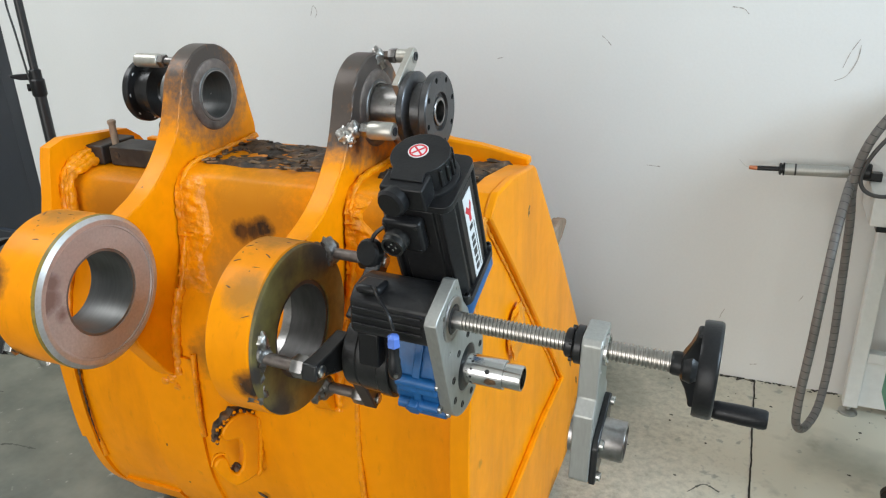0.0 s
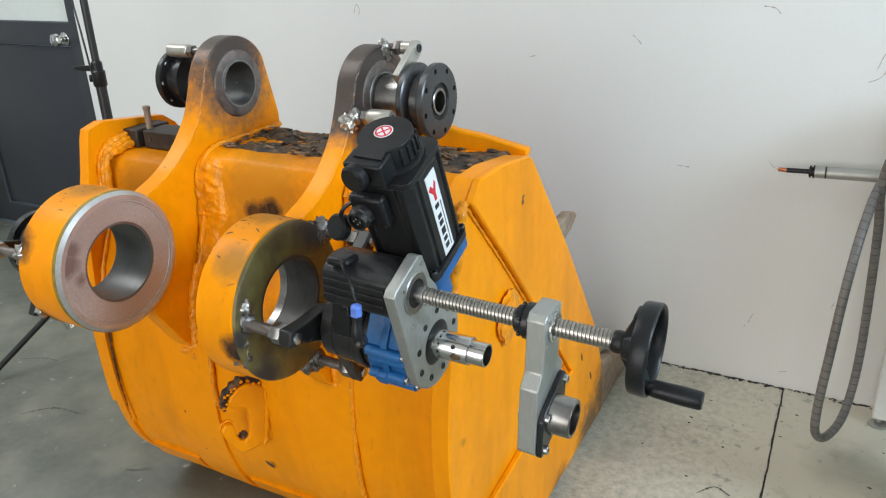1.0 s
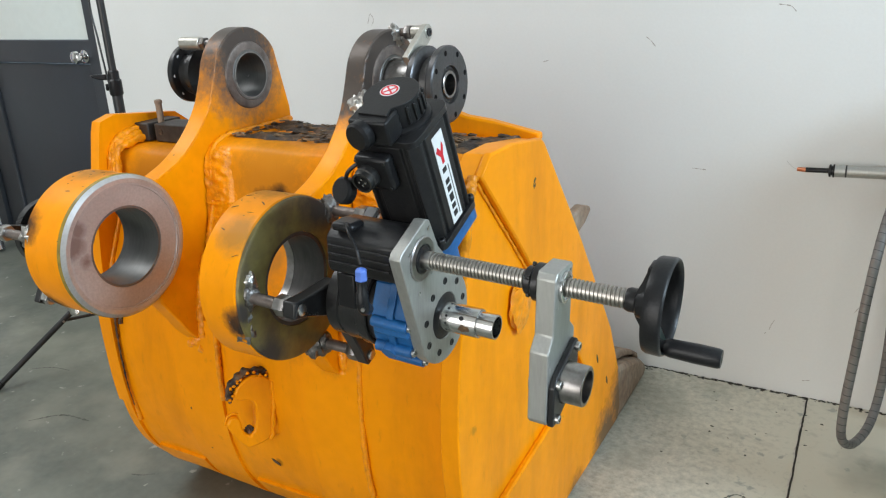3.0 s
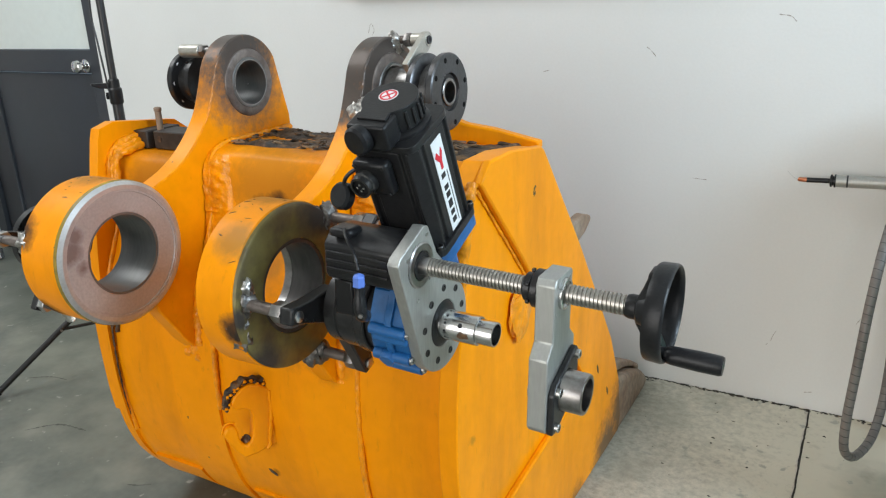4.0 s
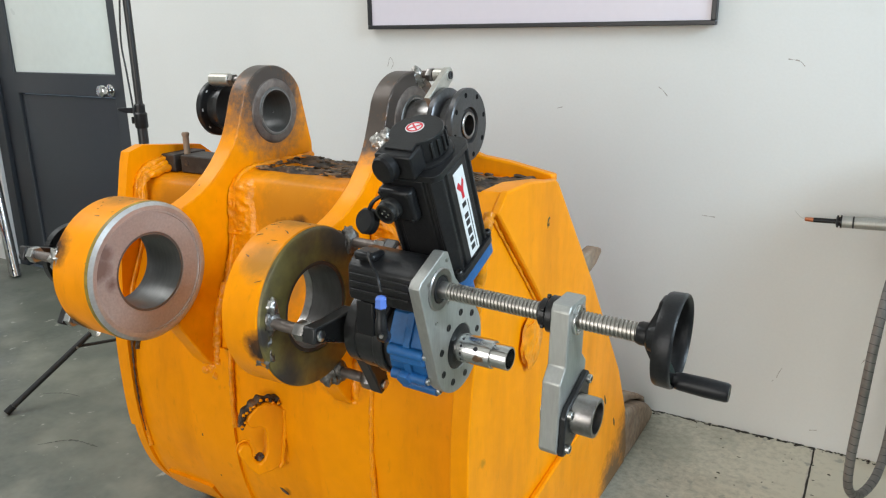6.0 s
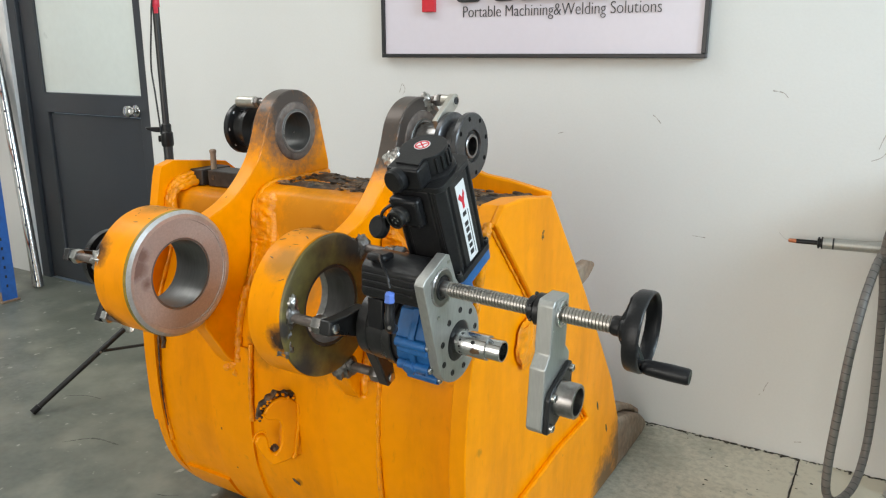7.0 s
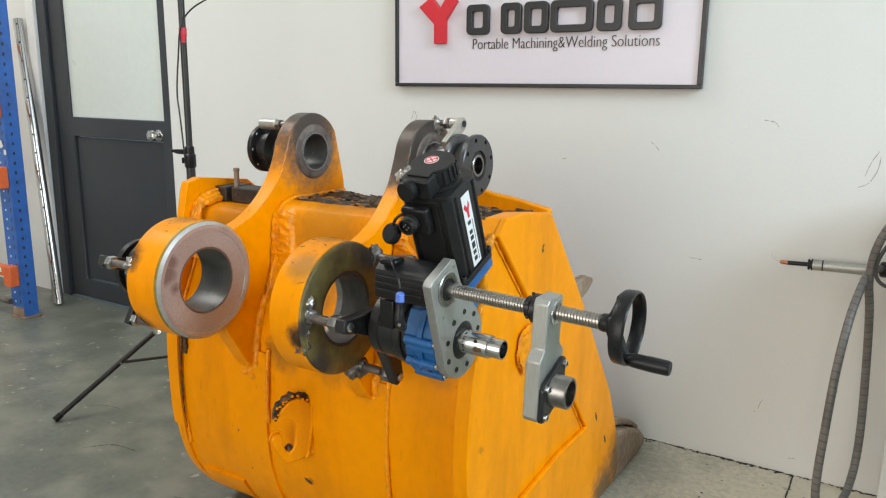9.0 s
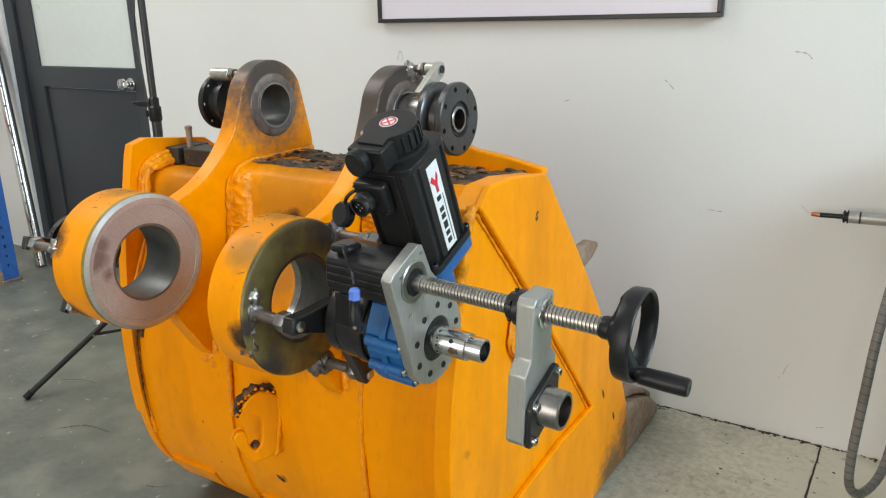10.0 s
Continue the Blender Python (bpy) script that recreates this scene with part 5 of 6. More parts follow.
    part("crank_handle", lathe([(-0.120, 0), (-0.120, 0.0080), (-0.108, 0.0080), (-0.106, 0.0100), (-0.100, 0.0112), (-0.070, 0.0122), (-0.046, 0.0118), (-0.043, 0.0105), (-0.043, 0.004), (-0.044, 0)], (-0.013, hy, hz), (1, 0, 0), 32), black_plastic, hw, "black revolving crank handle")
    f.rotation_euler = (0, radians(SAG), 0)


feed_unit()


def support_flanges():
    """Bearing supports on both lug bores and the bracket on the left boss."""
    y, z = PIN_R
    yy = y + 0.001
    s = thing("bearing_support", (-0.70, yy, z), "black double-flanged bearing support bolted to the lug by nickel arms", "bearing support", "bearing supports")
    part("sleeve", ring(-0.775, -0.690, 0.0455, 0.030, yy, z, 56, 0.002), grey_steel, s, "bright steel sleeve")
    body = part("flange_body", lathe([(-0.706, 0.026), (-0.706, 0.068), (-0.703, 0.0715), (-0.693, 0.0715), (-0.690, 0.068), (-0.686, 0.052), (-0.664, 0.050), (-0.661, 0.0705), (-0.658, 0.0725), (-0.648, 0.0725), (-0.6455, 0.070), (-0.6455, 0.036), (-0.651, 0.034), (-0.651, 0.026)], (0, yy, z), (1, 0, 0), 72, None, True), flange_steel, s, "black double flange", smooth=30)
    part("bearing_ring", lathe([(-0.672, 0.0205), (-0.672, 0.0262), (-0.6475, 0.0262), (-0.6465, 0.025), (-0.6465, 0.0205)], (0, yy, z), (1, 0, 0), 44, None, True), grey_steel, body, "bright bearing ring")
    part("bearing_ring", lathe([(-0.652, 0.0262), (-0.652, 0.0335), (-0.6495, 0.0325), (-0.6495, 0.0262)], (0, yy, z), (1, 0, 0), 44, None, True), black_plastic, body)
    for a in range(0, 360, 45):
        part("bolt_hole", rod((-0.6466, yy + 0.061 * math.cos(radians(a + 15)), z + 0.061 * math.sin(radians(a + 15))), (-0.6452, yy + 0.061 * math.cos(radians(a + 15)), z + 0.061 * math.sin(radians(a + 15))), 0.0052, 16), hole_black, body)
    for i, (sy, sz) in enumerate(((-0.992, 1.160), (-1.122, 1.050), (-0.945, 0.998))):
        arm = rod((-0.740, sy, sz), (-0.7045, sy, sz), 0.0128, 24)
        a_ob = part("arm", arm, pale_metal, s, "nickel-plated arm", bevel=0.001)
        v = Vector((0, yy - sy, z - sz)).normalized()
        turn = Matrix.Rotation(radians((-38, 30, 0)[i]), 3, "X")
        u = turn @ v
        side = Vector((0, -u.z, u.y))
        if i == 1:
            part("arm_collar", lathe([(0, 0), (0, 0.0145), (0.003, 0.0165), (0.046, 0.0165), (0.049, 0.0145), (0.049, 0)], (-0.742, sy, sz), (1, 0, 0), 28), pale_metal, a_ob)
        bar = [(sy + side.y * k * 0.0155 + u.y * h, sz + side.z * k * 0.0155 + u.z * h) for k, h in ((1, 0.0), (1, 0.088), (-1, 0.088), (-1, 0.0))]
        a0 = math.atan2(-side.z, -side.y)
        bar += [(sy + 0.0155 * math.cos(a0 + g), sz + 0.0155 * math.sin(a0 + g)) for g in [math.pi * (k / 8) * (1 if side.y * u.z - side.z * u.y > 0 else -1) for k in range(1, 8)]]
        if i != 1:
            part("arm_bar", plate(bar, -0.718, -0.7055), pale_metal, a_ob, bevel=0.002)
        part("arm_screw", lathe([(0, 0), (0, 0.008), (0.002, 0.008), (0.002, 0.004), (0.0006, 0.004), (0.0006, 0)], (-0.6928 if i == 1 else -0.7043, sy, sz), (1, 0, 0), 18), dark_mark, a_ob)
        part("stud", rod((-0.785, sy, sz), (-0.728, sy, sz), 0.008, 18), burnt, a_ob)
        part("nut", hexagon((-0.756, sy, sz), (1, 0, 0), 0.0145, 0.014), grey_steel, a_ob)
        part("weld_blob", blob((-0.780 if i == 0 else -0.771, sy - 0.007, sz - 0.001), (0.014, 0.015, 0.017), i + 20, 0.35), weld_bare, a_ob, "silvery weld blob", smooth=60)
        wx, wy, wz = (-0.782, sy - 0.014, sz - 0.012) if i == 1 else (-0.785, sy, sz - 0.014)
        part("weld_blob", blob((wx, wy, wz), (0.017, 0.013, 0.018), i + 25, 0.5), weld_bare, a_ob, smooth=60)
    # the one on the other lug
    y, z = PIN
    yl = y + 0.004
    s = thing("bearing_support", (-1.30, yl, z), "black flanged bearing support standing off the lug on nickel studs", "bearing support", "bearing supports")
    body = part("flange_body", lathe([(-1.345, 0.028), (-1.345, 0.064), (-1.342, 0.066), (-1.331, 0.066), (-1.329, 0.064), (-1.327, 0.048), (-1.300, 0.045), (-1.297, 0.058), (-1.286, 0.058), (-1.284, 0.028)], (0, yl, z), (1, 0, 0), 64, None, True), black_steel, s, "black double flange", smooth=30)
    for a in range(0, 360, 45):
        part("bolt_hole", rod((-1.3292, yl + 0.057 * math.cos(radians(a)), z + 0.057 * math.sin(radians(a))), (-1.3282, yl + 0.057 * math.cos(radians(a)), z + 0.057 * math.sin(radians(a))), 0.004, 12), white_label, body, "hole showing the pale wall")
    for i, (sy, sz) in enumerate(((-1.040, 1.142), (-1.000, 0.992), (-0.955, 1.060))):
        a_ob = part("arm", rod((-1.322, sy, sz), (-1.262, sy, sz), 0.0145, 24), black_steel if i else pale_metal, s, "dark stand-off" if i else "nickel-plated stand-off", bevel=0.002)
        part("nut", hexagon((-1.262, sy, sz), (1, 0, 0), 0.014, 0.014), grey_steel, a_ob)
        part("stud", rod((-1.248, sy, sz), (-1.200, sy, sz), 0.0085, 18), grey_steel, a_ob)
        part("weld_blob", blob((-1.206, sy, sz), (0.016, 0.014, 0.015), i + 30, 0.5), weld_bare, a_ob, "silvery weld blob", smooth=60)
    # bracket behind the left boss
    y, z = BORE
    s = thing("bearing_support", (-1.36, y, z), "black bearing support bolted on studs behind the machined boss", "bearing support", "bearing supports")
    body = part("flange_body", lathe([(-1.390, 0.030), (-1.390, 0.070), (-1.374, 0.070), (-1.372, 0.050), (-1.352, 0.050), (-1.350, 0.072), (-1.336, 0.072), (-1.334, 0.030)], (0, y, z), (1, 0, 0), 56, None, True), black_steel, s, smooth=30)
    for a in range(0, 360, 45):
        part("bolt_hole", rod((-1.3345, y + 0.062 * math.cos(radians(a)), z + 0.062 * math.sin(radians(a))), (-1.3335, y + 0.062 * math.cos(radians(a)), z + 0.062 * math.sin(radians(a))), 0.004, 12), dark_mark, body)
    for i, (sy, sz) in enumerate(((-1.530, 0.842), (-1.475, 0.690), (-1.290, 0.850))):
        v = Vector((0, sy - y, sz - z))
        n = v.normalized()
        m = Matrix(((1, 0, 0, 0), (0, n.y, -n.z, y), (0, n.z, n.y, z), (0, 0, 0, 1)))
        R = v.length
        a_ob = part("arm", local(m, plate([(0.045, -0.016), (R + 0.016, -0.013), (R + 0.016, 0.013), (0.045, 0.016)], -1.352, -1.334)), black_steel, s, "black clamp arm", bevel=0.003)
        part("stud", rod((-1.335, sy, sz), (-1.245, sy, sz), 0.009, 18), burnt, a_ob)
        part("nut", hexagon((-1.334, sy, sz), (1, 0, 0), 0.016, 0.018), zinc, a_ob)
        part("weld_blob", blob((-1.252, sy, sz), (0.018, 0.014, 0.022), i + 40, 0.5), weld_bare, a_ob, smooth=60)


support_flanges()


# ---- things along the wall ----
def light_stand():
    px, py = -2.213, -0.55
    t = thing("light_stand", (px, py, 0), "black tripod stand with red tape and a thin cable", "tripod stand")
    part("upper_tube", rod((px, py, 0.98), (px, py, 2.55), 0.0125, 20), stand_black, t)
    part("lower_tube", rod((px, py, 0.13), (px, py, 0.96), 0.0175, 20), stand_black, t)
    c = part("collar", lathe([(0.925, 0), (0.925, 0.020), (0.93, 0.0225), (0.975, 0.0225), (0.98, 0.018), (1.005, 0.018), (1.01, 0.013), (1.01, 0)], (px, py, 0), (0, 0, 1), 24), black_plastic, t)
    part("knob", plate([(0.0, -0.010), (-0.035, -0.006), (-0.06, 0.004), (-0.062, 0.012), (-0.04, 0.012), (0.0, 0.010)], -0.008, 0.008, m=Matrix(((0.9, 0.45, 0, px - 0.02), (-0.45, 0.9, 0, py), (0, 0, 1, 0.985), (0, 0, 0, 1)))), black_plastic, c, bevel=0.003)
    part("clamp_screw", rod((px - 0.03, py - 0.015, 0.952), (px - 0.015, py, 0.952), 0.012, 14), black_plastic, c)
    part("hub", lathe([(0.36, 0), (0.36, 0.026), (0.42, 0.026), (0.425, 0.019), (0.425, 0)], (px, py, 0), (0, 0, 1), 20), black_plastic, t)
    part("hub", lathe([(0.13, 0), (0.13, 0.024), (0.175, 0.024), (0.175, 0)], (px, py, 0), (0, 0, 1), 20), black_plastic, t)
    for k in range(3):
        a = math.atan2(-0.54, -0.197) + 2 * math.pi * k / 3
        d = Vector((math.cos(a), math.sin(a), 0))
        foot = Vector((px, py, 0.008)) + d * 0.572
        top = Vector((px, py, 0.392)) + d * 0.02
        leg = part("leg", sweep([top + (foot - top) * f for f in (0, 0.25, 0.5, 0.75, 1)], 0.0105, 14), stand_black, t)
        mid = top + (foot - top) * 0.55
        part("brace", sweep([mid, Vector((px, py, 0.155)) + d * 0.02], 0.006, 8), stand_black, leg)
        part("rivet", rod(mid - d.cross(Vector((0, 0, 1))) * 0.013, mid + d.cross(Vector((0, 0, 1))) * 0.013, 0.004, 10), zinc, leg)
        part("rubber_foot", rod(foot + (top - foot).normalized() * 0.03, foot, 0.0125, 14), black_plastic, leg)
    part("tape", lathe([(1.425, 0.0126), (1.425, 0.0148), (1.458, 0.0148), (1.458, 0.0126)], (px, py, 0), (0, 0, 1), 24, None, True), red_tape, t, "red warning tape")
    part("tape_tail", box(px + 0.008, px + 0.03, py - 0.016, py - 0.0145, 1.402, 1.432), red_tape, t, smooth=0)
    part("cable", sweep(smooth_line([(px - 0.012, py - 0.016, 0.97), (px - 0.02, py - 0.020, 1.12), (px - 0.026, py - 0.022, 1.22), (px - 0.008, py - 0.020, 1.36), (px + 0.010, py - 0.016, 1.46), (px + 0.04, py + 0.02, 1.53), (px + 0.10, py + 0.12, 1.60), (px + 0.2, py + 0.30, 1.72), (px + 0.35, py + 0.52, 1.95)], 8), 0.0032, 8), stand_black, t, "thin black cable")


light_stand()


def steel_offcut():
    o = thing("steel_offcut", (-2.16, -0.68, 0), "rusty brown steel offcut lying beside the tripod", "steel offcut")
    part("body", plate([(-0.72, 0.001), (-0.62, 0.001), (-0.62, 0.055), (-0.64, 0.07), (-0.70, 0.065), (-0.72, 0.05)], -2.20, -2.06), rust, o, bevel=0.006)


steel_offcut()


def storage_rack():
    r = thing("storage_rack", (-3.9, -0.38, 0), "blue steel storage rack upright with orange beams", "storage rack")
    x0, x1, y0, y1 = -3.865, -3.755, -0.43, -0.35
    p = part("upright", box(x0, x1, y0, y0 + 0.003, 0.012, 2.3), rack_blue, r, "perforated blue upright", bevel=0.0012)
    for a, b in ((x1 - 0.003, x1), (x0, x0 + 0.003)):
        part("upright_flange", box(a, b, y0 + 0.0032, y1, 0.012, 2.3), rack_blue, p)
    slots, dots = bmesh.new(), bmesh.new()
    for i in range(44):
        z = 0.08 + 0.05 * i
        box(x1 - 0.032, x1 - 0.025, y0 - 0.0008, y0 - 0.0003, z, z + 0.013, slots)
        box(x1 - 0.027, x1 - 0.020, y0 - 0.0008, y0 - 0.0003, z + 0.011, z + 0.024, slots)
        box(x0 + 0.035, x0 + 0.045, y0 - 0.0008, y0 - 0.0003, z + 0.005, z + 0.015, dots)
        box(x1 + 0.0003, x1 + 0.0008, y0 + 0.03, y0 + 0.04, z, z + 0.016, slots)
    tagged(part("slots", slots, dark_mark, p, "punched slots", smooth=0), kind="stuff")
    tagged(part("holes", dots, white_label, p, "holes showing pale wall", smooth=0), kind="stuff")
    part("foot_plate", box(x0 - 0.01, x1 + 0.01, y0 - 0.01, y1 + 0.01, 0, 0.0115), rust, p, "rust-stained foot", bevel=0.002)
    part("rust_band", box(x0 - 0.001, x1 + 0.001, y0 - 0.0012, y0 - 0.0001, 0.012, 0.06), rust, p, smooth=0)
    for z in (0.26, 0.785, 1.15, 1.53):
        bm_ = part("beam", box(-5.6, x1 - 0.0755, y0 - 0.046, y0 - 0.004, z - 0.022, z + 0.030), rack_orange, r, "orange shelf beam", bevel=0.003)
        part("end_bracket", box(x1 - 0.075, x1 - 0.008, y0 - 0.050, y0 - 0.0012, z - 0.075, z + 0.035), rack_orange, bm_, bevel=0.004)
        part("sticker", box(x0 - 0.02, x0 + 0.015, y0 - 0.0468, y0 - 0.0463, z - 0.002, z + 0.022), white_label, bm_, smooth=0)
    part("floor_rail", rod((-5.6, y0 - 0.01, 0.095), (x0 + 0.01, y0 - 0.01, 0.085), 0.016, 14), burnt, r)
    for i, (x, z, w, a) in enumerate(((x0 + 0.055, 1.02, 0.02, 4), (x0 + 0.062, 0.935, 0.030, -24), (x1 - 0.015, 0.895, 0.022, 3))):
        m = Matrix.Translation((x, y0 - 0.0012 - 0.0005 * i, z)) @ Matrix.Rotation(radians(a), 4, "Y")
        part("paper_tag", local(m, box(-w / 2, w / 2, -0.0003, 0.0002, -w * 0.6, w * 0.6)), white_label, r, "white paper tag", smooth=0)


storage_rack()


def leaning_tubes():
    a, b = Vector((-3.865, -0.165, 0.005)), Vector((-4.205, -0.045, 1.60))
    t = thing("leaning_tube", (a.x, a.y, 0), "polished steel bar with drilled holes leaning on the wall", "steel bar", "bars leaning on the wall")
    part("bar", sweep([a + (b - a) * f for f in (0, 0.5, 1)], 0.026, 28), chrome, t)
    n = (b - a).normalized()
    for i in range(16):
        p = a + (b - a) * (0.02 + 0.064 * i)
        out = (Vector((0.65, -0.76, 0)) - n * Vector((0.65, -0.76, 0)).dot(n)).normalized()
        part("drilled_hole", rod(p + out * 0.0258, p + out * 0.0266, 0.005, 12), dark_mark, t)
    a, b = Vector((-3.915, -0.16, 0.005)), Vector((-4.150, -0.04, 1.17))
    t = thing("leaning_tube", (a.x, a.y, 0), "thin dark steel bar leaning on the wall", "steel bar", "bars leaning on the wall")
    part("bar", sweep([a + (b - a) * f for f in (0, 0.5, 1)], 0.0125, 20), grey_steel, t)


leaning_tubes()


def work_table():
    t = thing("work_table", (0.6, -0.1, 0), "white steel wall bench on a square leg", "bench")
    part("top", box(0.205, 0.3995, -0.20, -0.006, 0.632, 0.712), table_white, t, bevel=0.003)
    part("top", box(0.400, 1.60, -0.47, -0.006, 0.632, 0.712), table_white, t, bevel=0.003)
    part("underside", box(0.225, 1.58, -0.185, -0.02, 0.612, 0.6315), black_steel, t, bevel=0.002)
    for x in (0.243, 1.52):
        leg = part("leg", box(x, x + 0.040, -0.115, -0.075, 0.030, 0.6115), table_white, t, bevel=0.003)
        part("levelling_foot", lathe([(0, 0), (0, 0.026), (0.006, 0.026), (0.012, 0.016), (0.014, 0.007), (0.030, 0.007), (0.030, 0)], (x + 0.02, -0.095, 0), (0, 0, 1), 24), zinc, leg)
    part("rail", box(0.2835, 1.5195, -0.110, -0.080, 0.185, 0.215), table_white, t, bevel=0.002)
    part("kick_panel", box(0.2835, 1.5195, -0.098, -0.090, 0.03, 0.1845), table_white, t, smooth=0)


work_table()


def wire_feeder():
    f = thing("wire_feeder", (0.66, -0.13, 0.712), "plain grey welding wire feeder standing on the bench", "wire feeder")
    part("case", box(0.42, 0.95, -0.44, -0.02, 0.724, 1.06), table_white, f, bevel=0.012)
    for x in (0.46, 0.88):
        part("foot", box(x - 0.02, x + 0.02, -0.40, -0.05, 0.7125, 0.7238), black_plastic, f, bevel=0.002)


wire_feeder()


def welding_torch():
    y, z = -0.055, 0.726
    t = thing("welding_torch", (0.05, y, z), "aluminium welding torch with copper tip over the bench end", "welding torch")
    part("barrel", lathe([(-0.008, 0), (-0.008, 0.0165), (0.018, 0.0165), (0.019, 0.0155), (0.022, 0.0155), (0.023, 0.0165), (0.152, 0.0165), (0.152, 0)], (0, y, z), (1, 0, 0.03), 32), aluminium, t, "brushed aluminium barrel")
    part("seal_ring", lathe([(0.0185, 0.0155), (0.0185, 0.0168), (0.0222, 0.0168), (0.0222, 0.0155)], (0, y, z), (1, 0, 0.03), 32, None, True), dark_mark, t)
    part("collar", lathe([(-0.022, 0), (-0.022, 0.012), (-0.020, 0.017), (-0.016, 0.017), (-0.015, 0.013), (-0.012, 0.013), (-0.011, 0.018), (-0.007, 0.018), (-0.007, 0)], (0, y, z), (1, 0, 0.03), 24), black_plastic, t)
    part("neck", rod((-0.078, y, z - 0.003), (-0.020, y, z - 0.001), 0.0068, 16), black_plastic, t)
    part("nozzle", lathe([(-0.100, 0), (-0.100, 0.004), (-0.097, 0.0058), (-0.078, 0.0066), (-0.078, 0)], (0, y, z - 0.003), (1, 0, 0), 18), copper, t, "copper contact tip")
    part("wire", sweep(smooth_line([(-0.099, y, z - 0.003), (-0.110, y, z + 0.001), (-0.121, y, z + 0.011), (-0.128, y, z + 0.019)], 5), 0.0008, 6), zinc, t, "thin welding wire")
    part("tail", rod((0.150, y, z + 0.004), (0.176, y - 0.01, z + 0.010), 0.0085, 16), grey_steel, t)
    part("grip_knob", lathe([(0, 0), (0, 0.020), (0.004, 0.023), (0.030, 0.023), (0.034, 0.020), (0.034, 0)], (0.172, y - 0.012, z + 0.012), (1, -0.1, 0.03), 24), black_plastic, t, "black clamping knob")
    part("holder", box(0.195, 0.235, y - 0.010, y + 0.014, 0.712, 0.735), black_steel, t, bevel=0.002)


welding_torch()


def hose():
    path = smooth_line([(0.425, -0.16, 1.010), (0.38, -0.175, 1.045), (0.32, -0.185, 1.035), (0.25, -0.20, 0.985), (0.192, -0.21, 0.905), (0.160, -0.21, 0.825), (0.151, -0.20, 0.735), (0.162, -0.185, 0.63), (0.172, -0.17, 0.45), (0.178, -0.175, 0.27), (0.174, -0.20, 0.155), (0.158, -0.26, 0.09),
                         (0.126, -0.33, 0.072), (0.100, -0.385, 0.115), (0.094, -0.40, 0.20), (0.100, -0.40, 0.36), (0.108, -0.37, 0.52), (0.122, -0.30, 0.65), (0.142, -0.21, 0.735), (0.162, -0.12, 0.745), (0.176, -0.075, 0.742)], 14)
    h = thing("torch_hose", path[0], "grey spiral-wrapped torch hose hanging in a long loop", "hose")
    part("sleeve", sweep(path, 0.0112, 16), hose_grey, h, "grey spiral wrap", smooth=60)
    # the wrap's dark seams
    seams = bmesh.new()
    run, nxt = 0.0, 0.3
    for p, q in zip(path, path[1:]):
        d = (q - p)
        while run + d.length > nxt:
            c = p + d * ((nxt - run) / d.length)
            n = (d.normalized() + Vector((0.15, 0.1, 0.1))).normalized()
            lathe([(-0.0007, 0.0108), (-0.0007, 0.01165), (0.0007, 0.01165), (0.0007, 0.0108)], c, n, 14, seams, True)
            nxt += 0.0215
        run += d.length
    tagged(part("wrap_seams", seams, dark_mark, h, "dark seams of the spiral wrap"), kind="stuff")
    loop = smooth_line([(0.425, -0.17, 0.965), (0.38, -0.18, 0.972), (0.30, -0.20, 0.945), (0.225, -0.21, 0.89), (0.180, -0.215, 0.825), (0.164, -0.21, 0.765), (0.180, -0.21, 0.728), (0.225, -0.21, 0.718), (0.30, -0.205, 0.740), (0.42, -0.17, 0.80)], 8)
    c = thing("control_cable", loop[0], "thin dark grey control cable curled beside the torch", "cable")
    part("cable_run", sweep(loop, 0.0052, 10), hose_dark, c)


hose_dark = material("cable_rubber", (0.05, 0.05, 0.05), 0.5, 0, 0.1, 90, 0.0003)
hose()


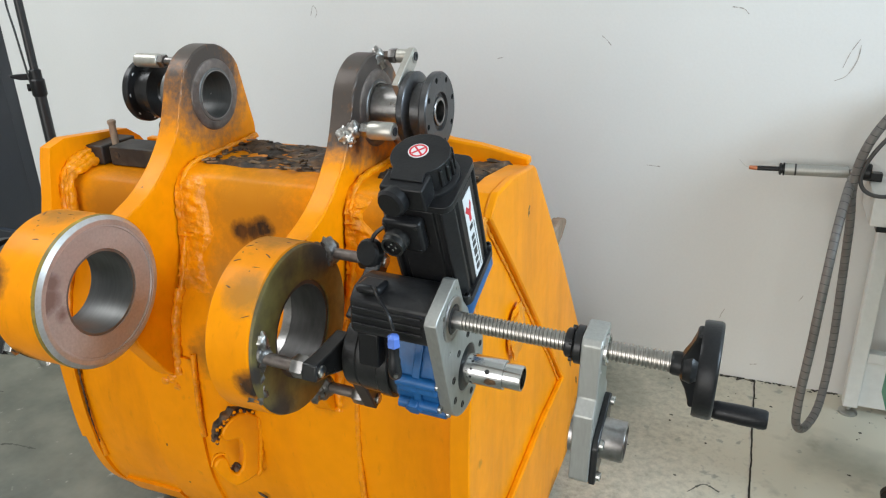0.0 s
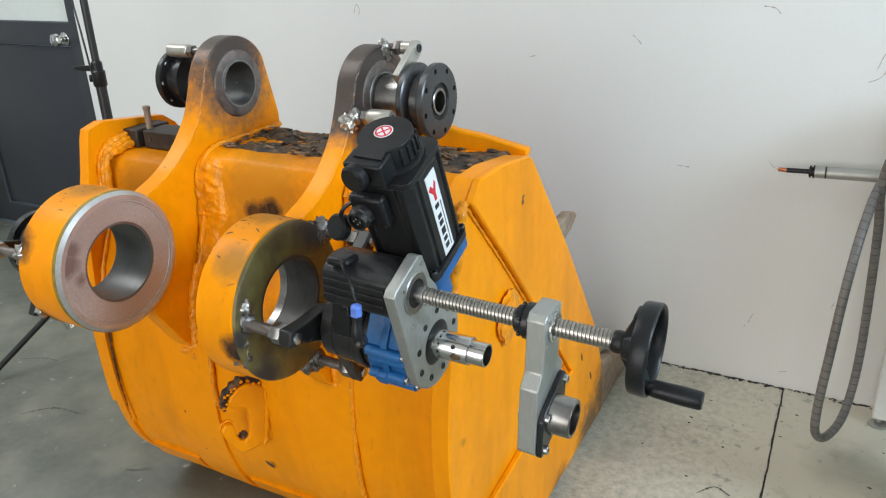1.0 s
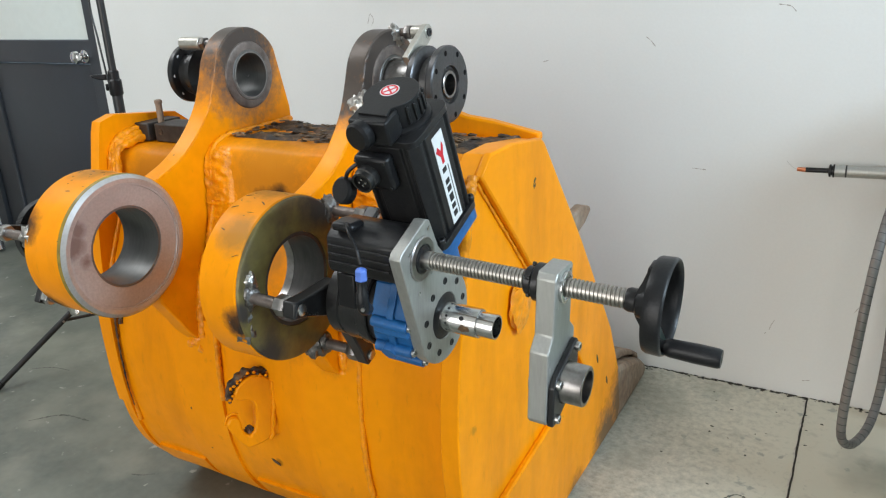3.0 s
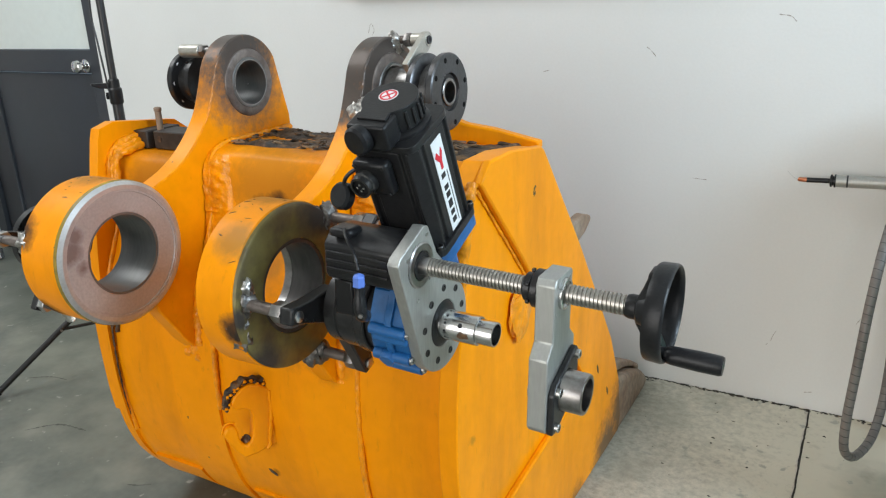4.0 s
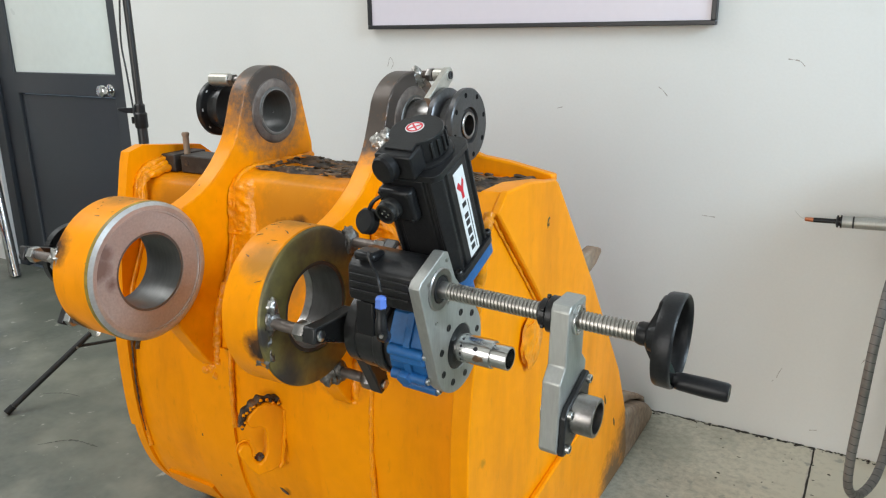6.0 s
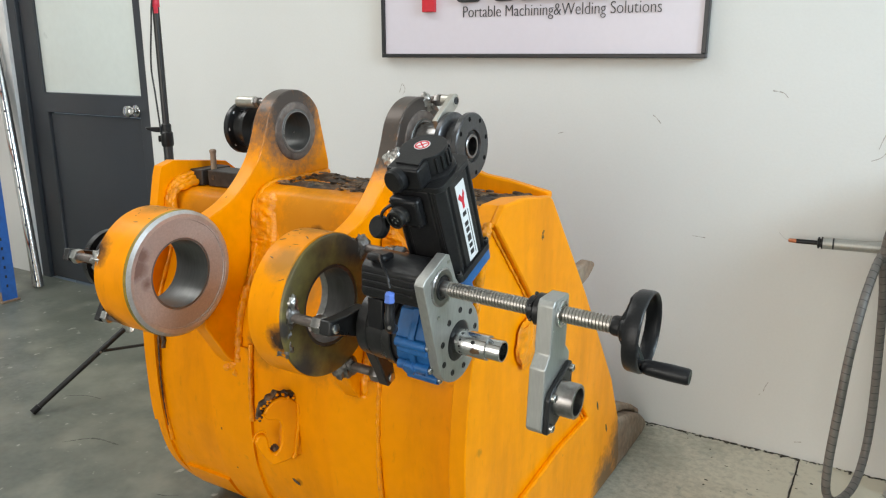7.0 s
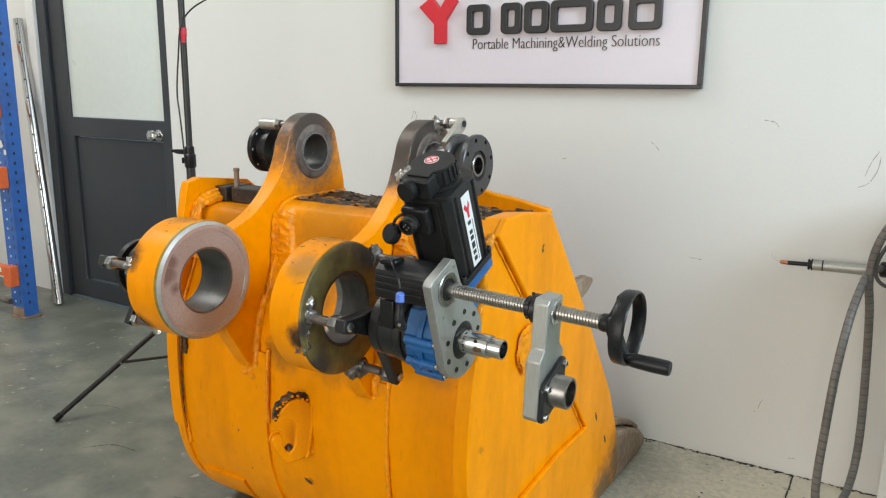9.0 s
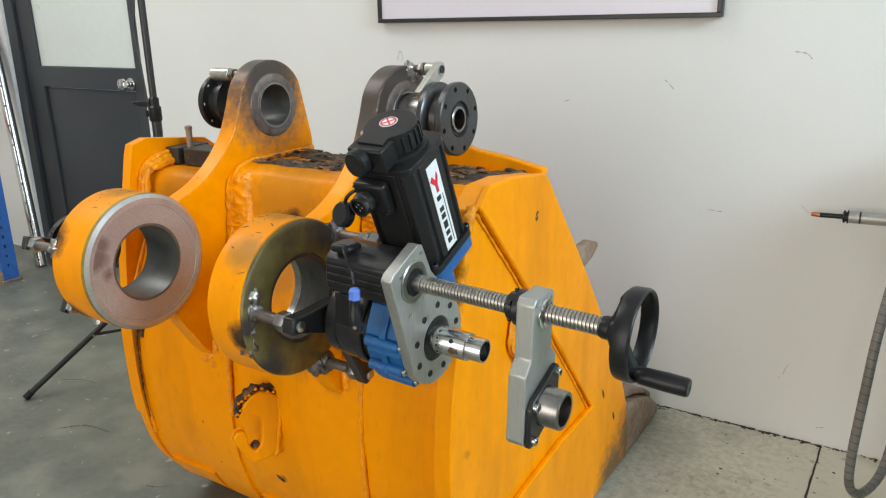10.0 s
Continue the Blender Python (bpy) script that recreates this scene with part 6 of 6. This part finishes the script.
def green_trolley():
    g = thing("green_trolley", (0.5, -0.58, 0), "green painted steel trolley beside the bench", "trolley")
    part("body", box(0.262, 0.74, -0.70, -0.46, 0.30, 0.74), green_panel, g, bevel=0.006)
    part("door", box(0.292, 0.71, -0.712, -0.7005, 0.33, 0.71), green_panel, g, bevel=0.004)
    for x in (0.33, 0.70):
        for y in (-0.67, -0.49):
            leg = part("leg", box(x - 0.012, x + 0.012, y - 0.012, y + 0.012, 0.05, 0.2998), green_panel, g)
            part("caster", lathe([(-0.012, 0), (-0.012, 0.022), (-0.008, 0.025), (0.008, 0.025), (0.012, 0.022), (0.012, 0)], (x, y, 0.0255), (0, 1, 0), 20), black_plastic, leg)


green_trolley()


def wall_marks():
    rnd = random.Random(12)
    strokes = [((-0.546, 1.071), (-0.532, 1.06), (-0.518, 1.044)), ((-1.530, 1.118), (-1.518, 1.15), (-1.505, 1.13), (-1.515, 1.11)), ((-0.194, 1.155), (-0.165, 1.150), (-0.150, 1.136)),
               ((-0.39, 0.690), (-0.35, 0.688)), ((0.085, 0.965), (0.112, 0.980), (0.131, 1.02), (0.135, 1.06)), ((0.100, 1.00), (0.112, 1.04), (0.130, 1.075)),
               ((-0.128, 0.205), (-0.124, 0.222), (-0.116, 0.240)), ((-0.14, 0.19), (-0.136, 0.196)), ((-0.87, 0.995), (-0.85, 1.0)), ((-0.02, 0.055), (0.0, 0.06)), ((0.09, 0.30), (0.10, 0.32))]
    bm = bmesh.new()
    for k, st in enumerate(strokes):
        pts = smooth_line([(x, 0, z) for x, z in st], 5)
        for i, (p, q) in enumerate(zip(pts, pts[1:])):
            w = 0.0014 * rnd.uniform(0.3, 1.2)
            d = (q - p).normalized()
            n = Vector((-d.z, 0, d.x)) * w
            y = Vector((0, -0.0006, 0))
            bm.faces.new([bm.verts.new(v) for v in (p - n + y, q - n + y, q + n + y, p + n + y)])
    structure(part("wall_scuffs", bm, scuff, smooth=0), "short grey scratches on the white wall", "scratches")


wall_marks()


def motions():
    pass


motions()
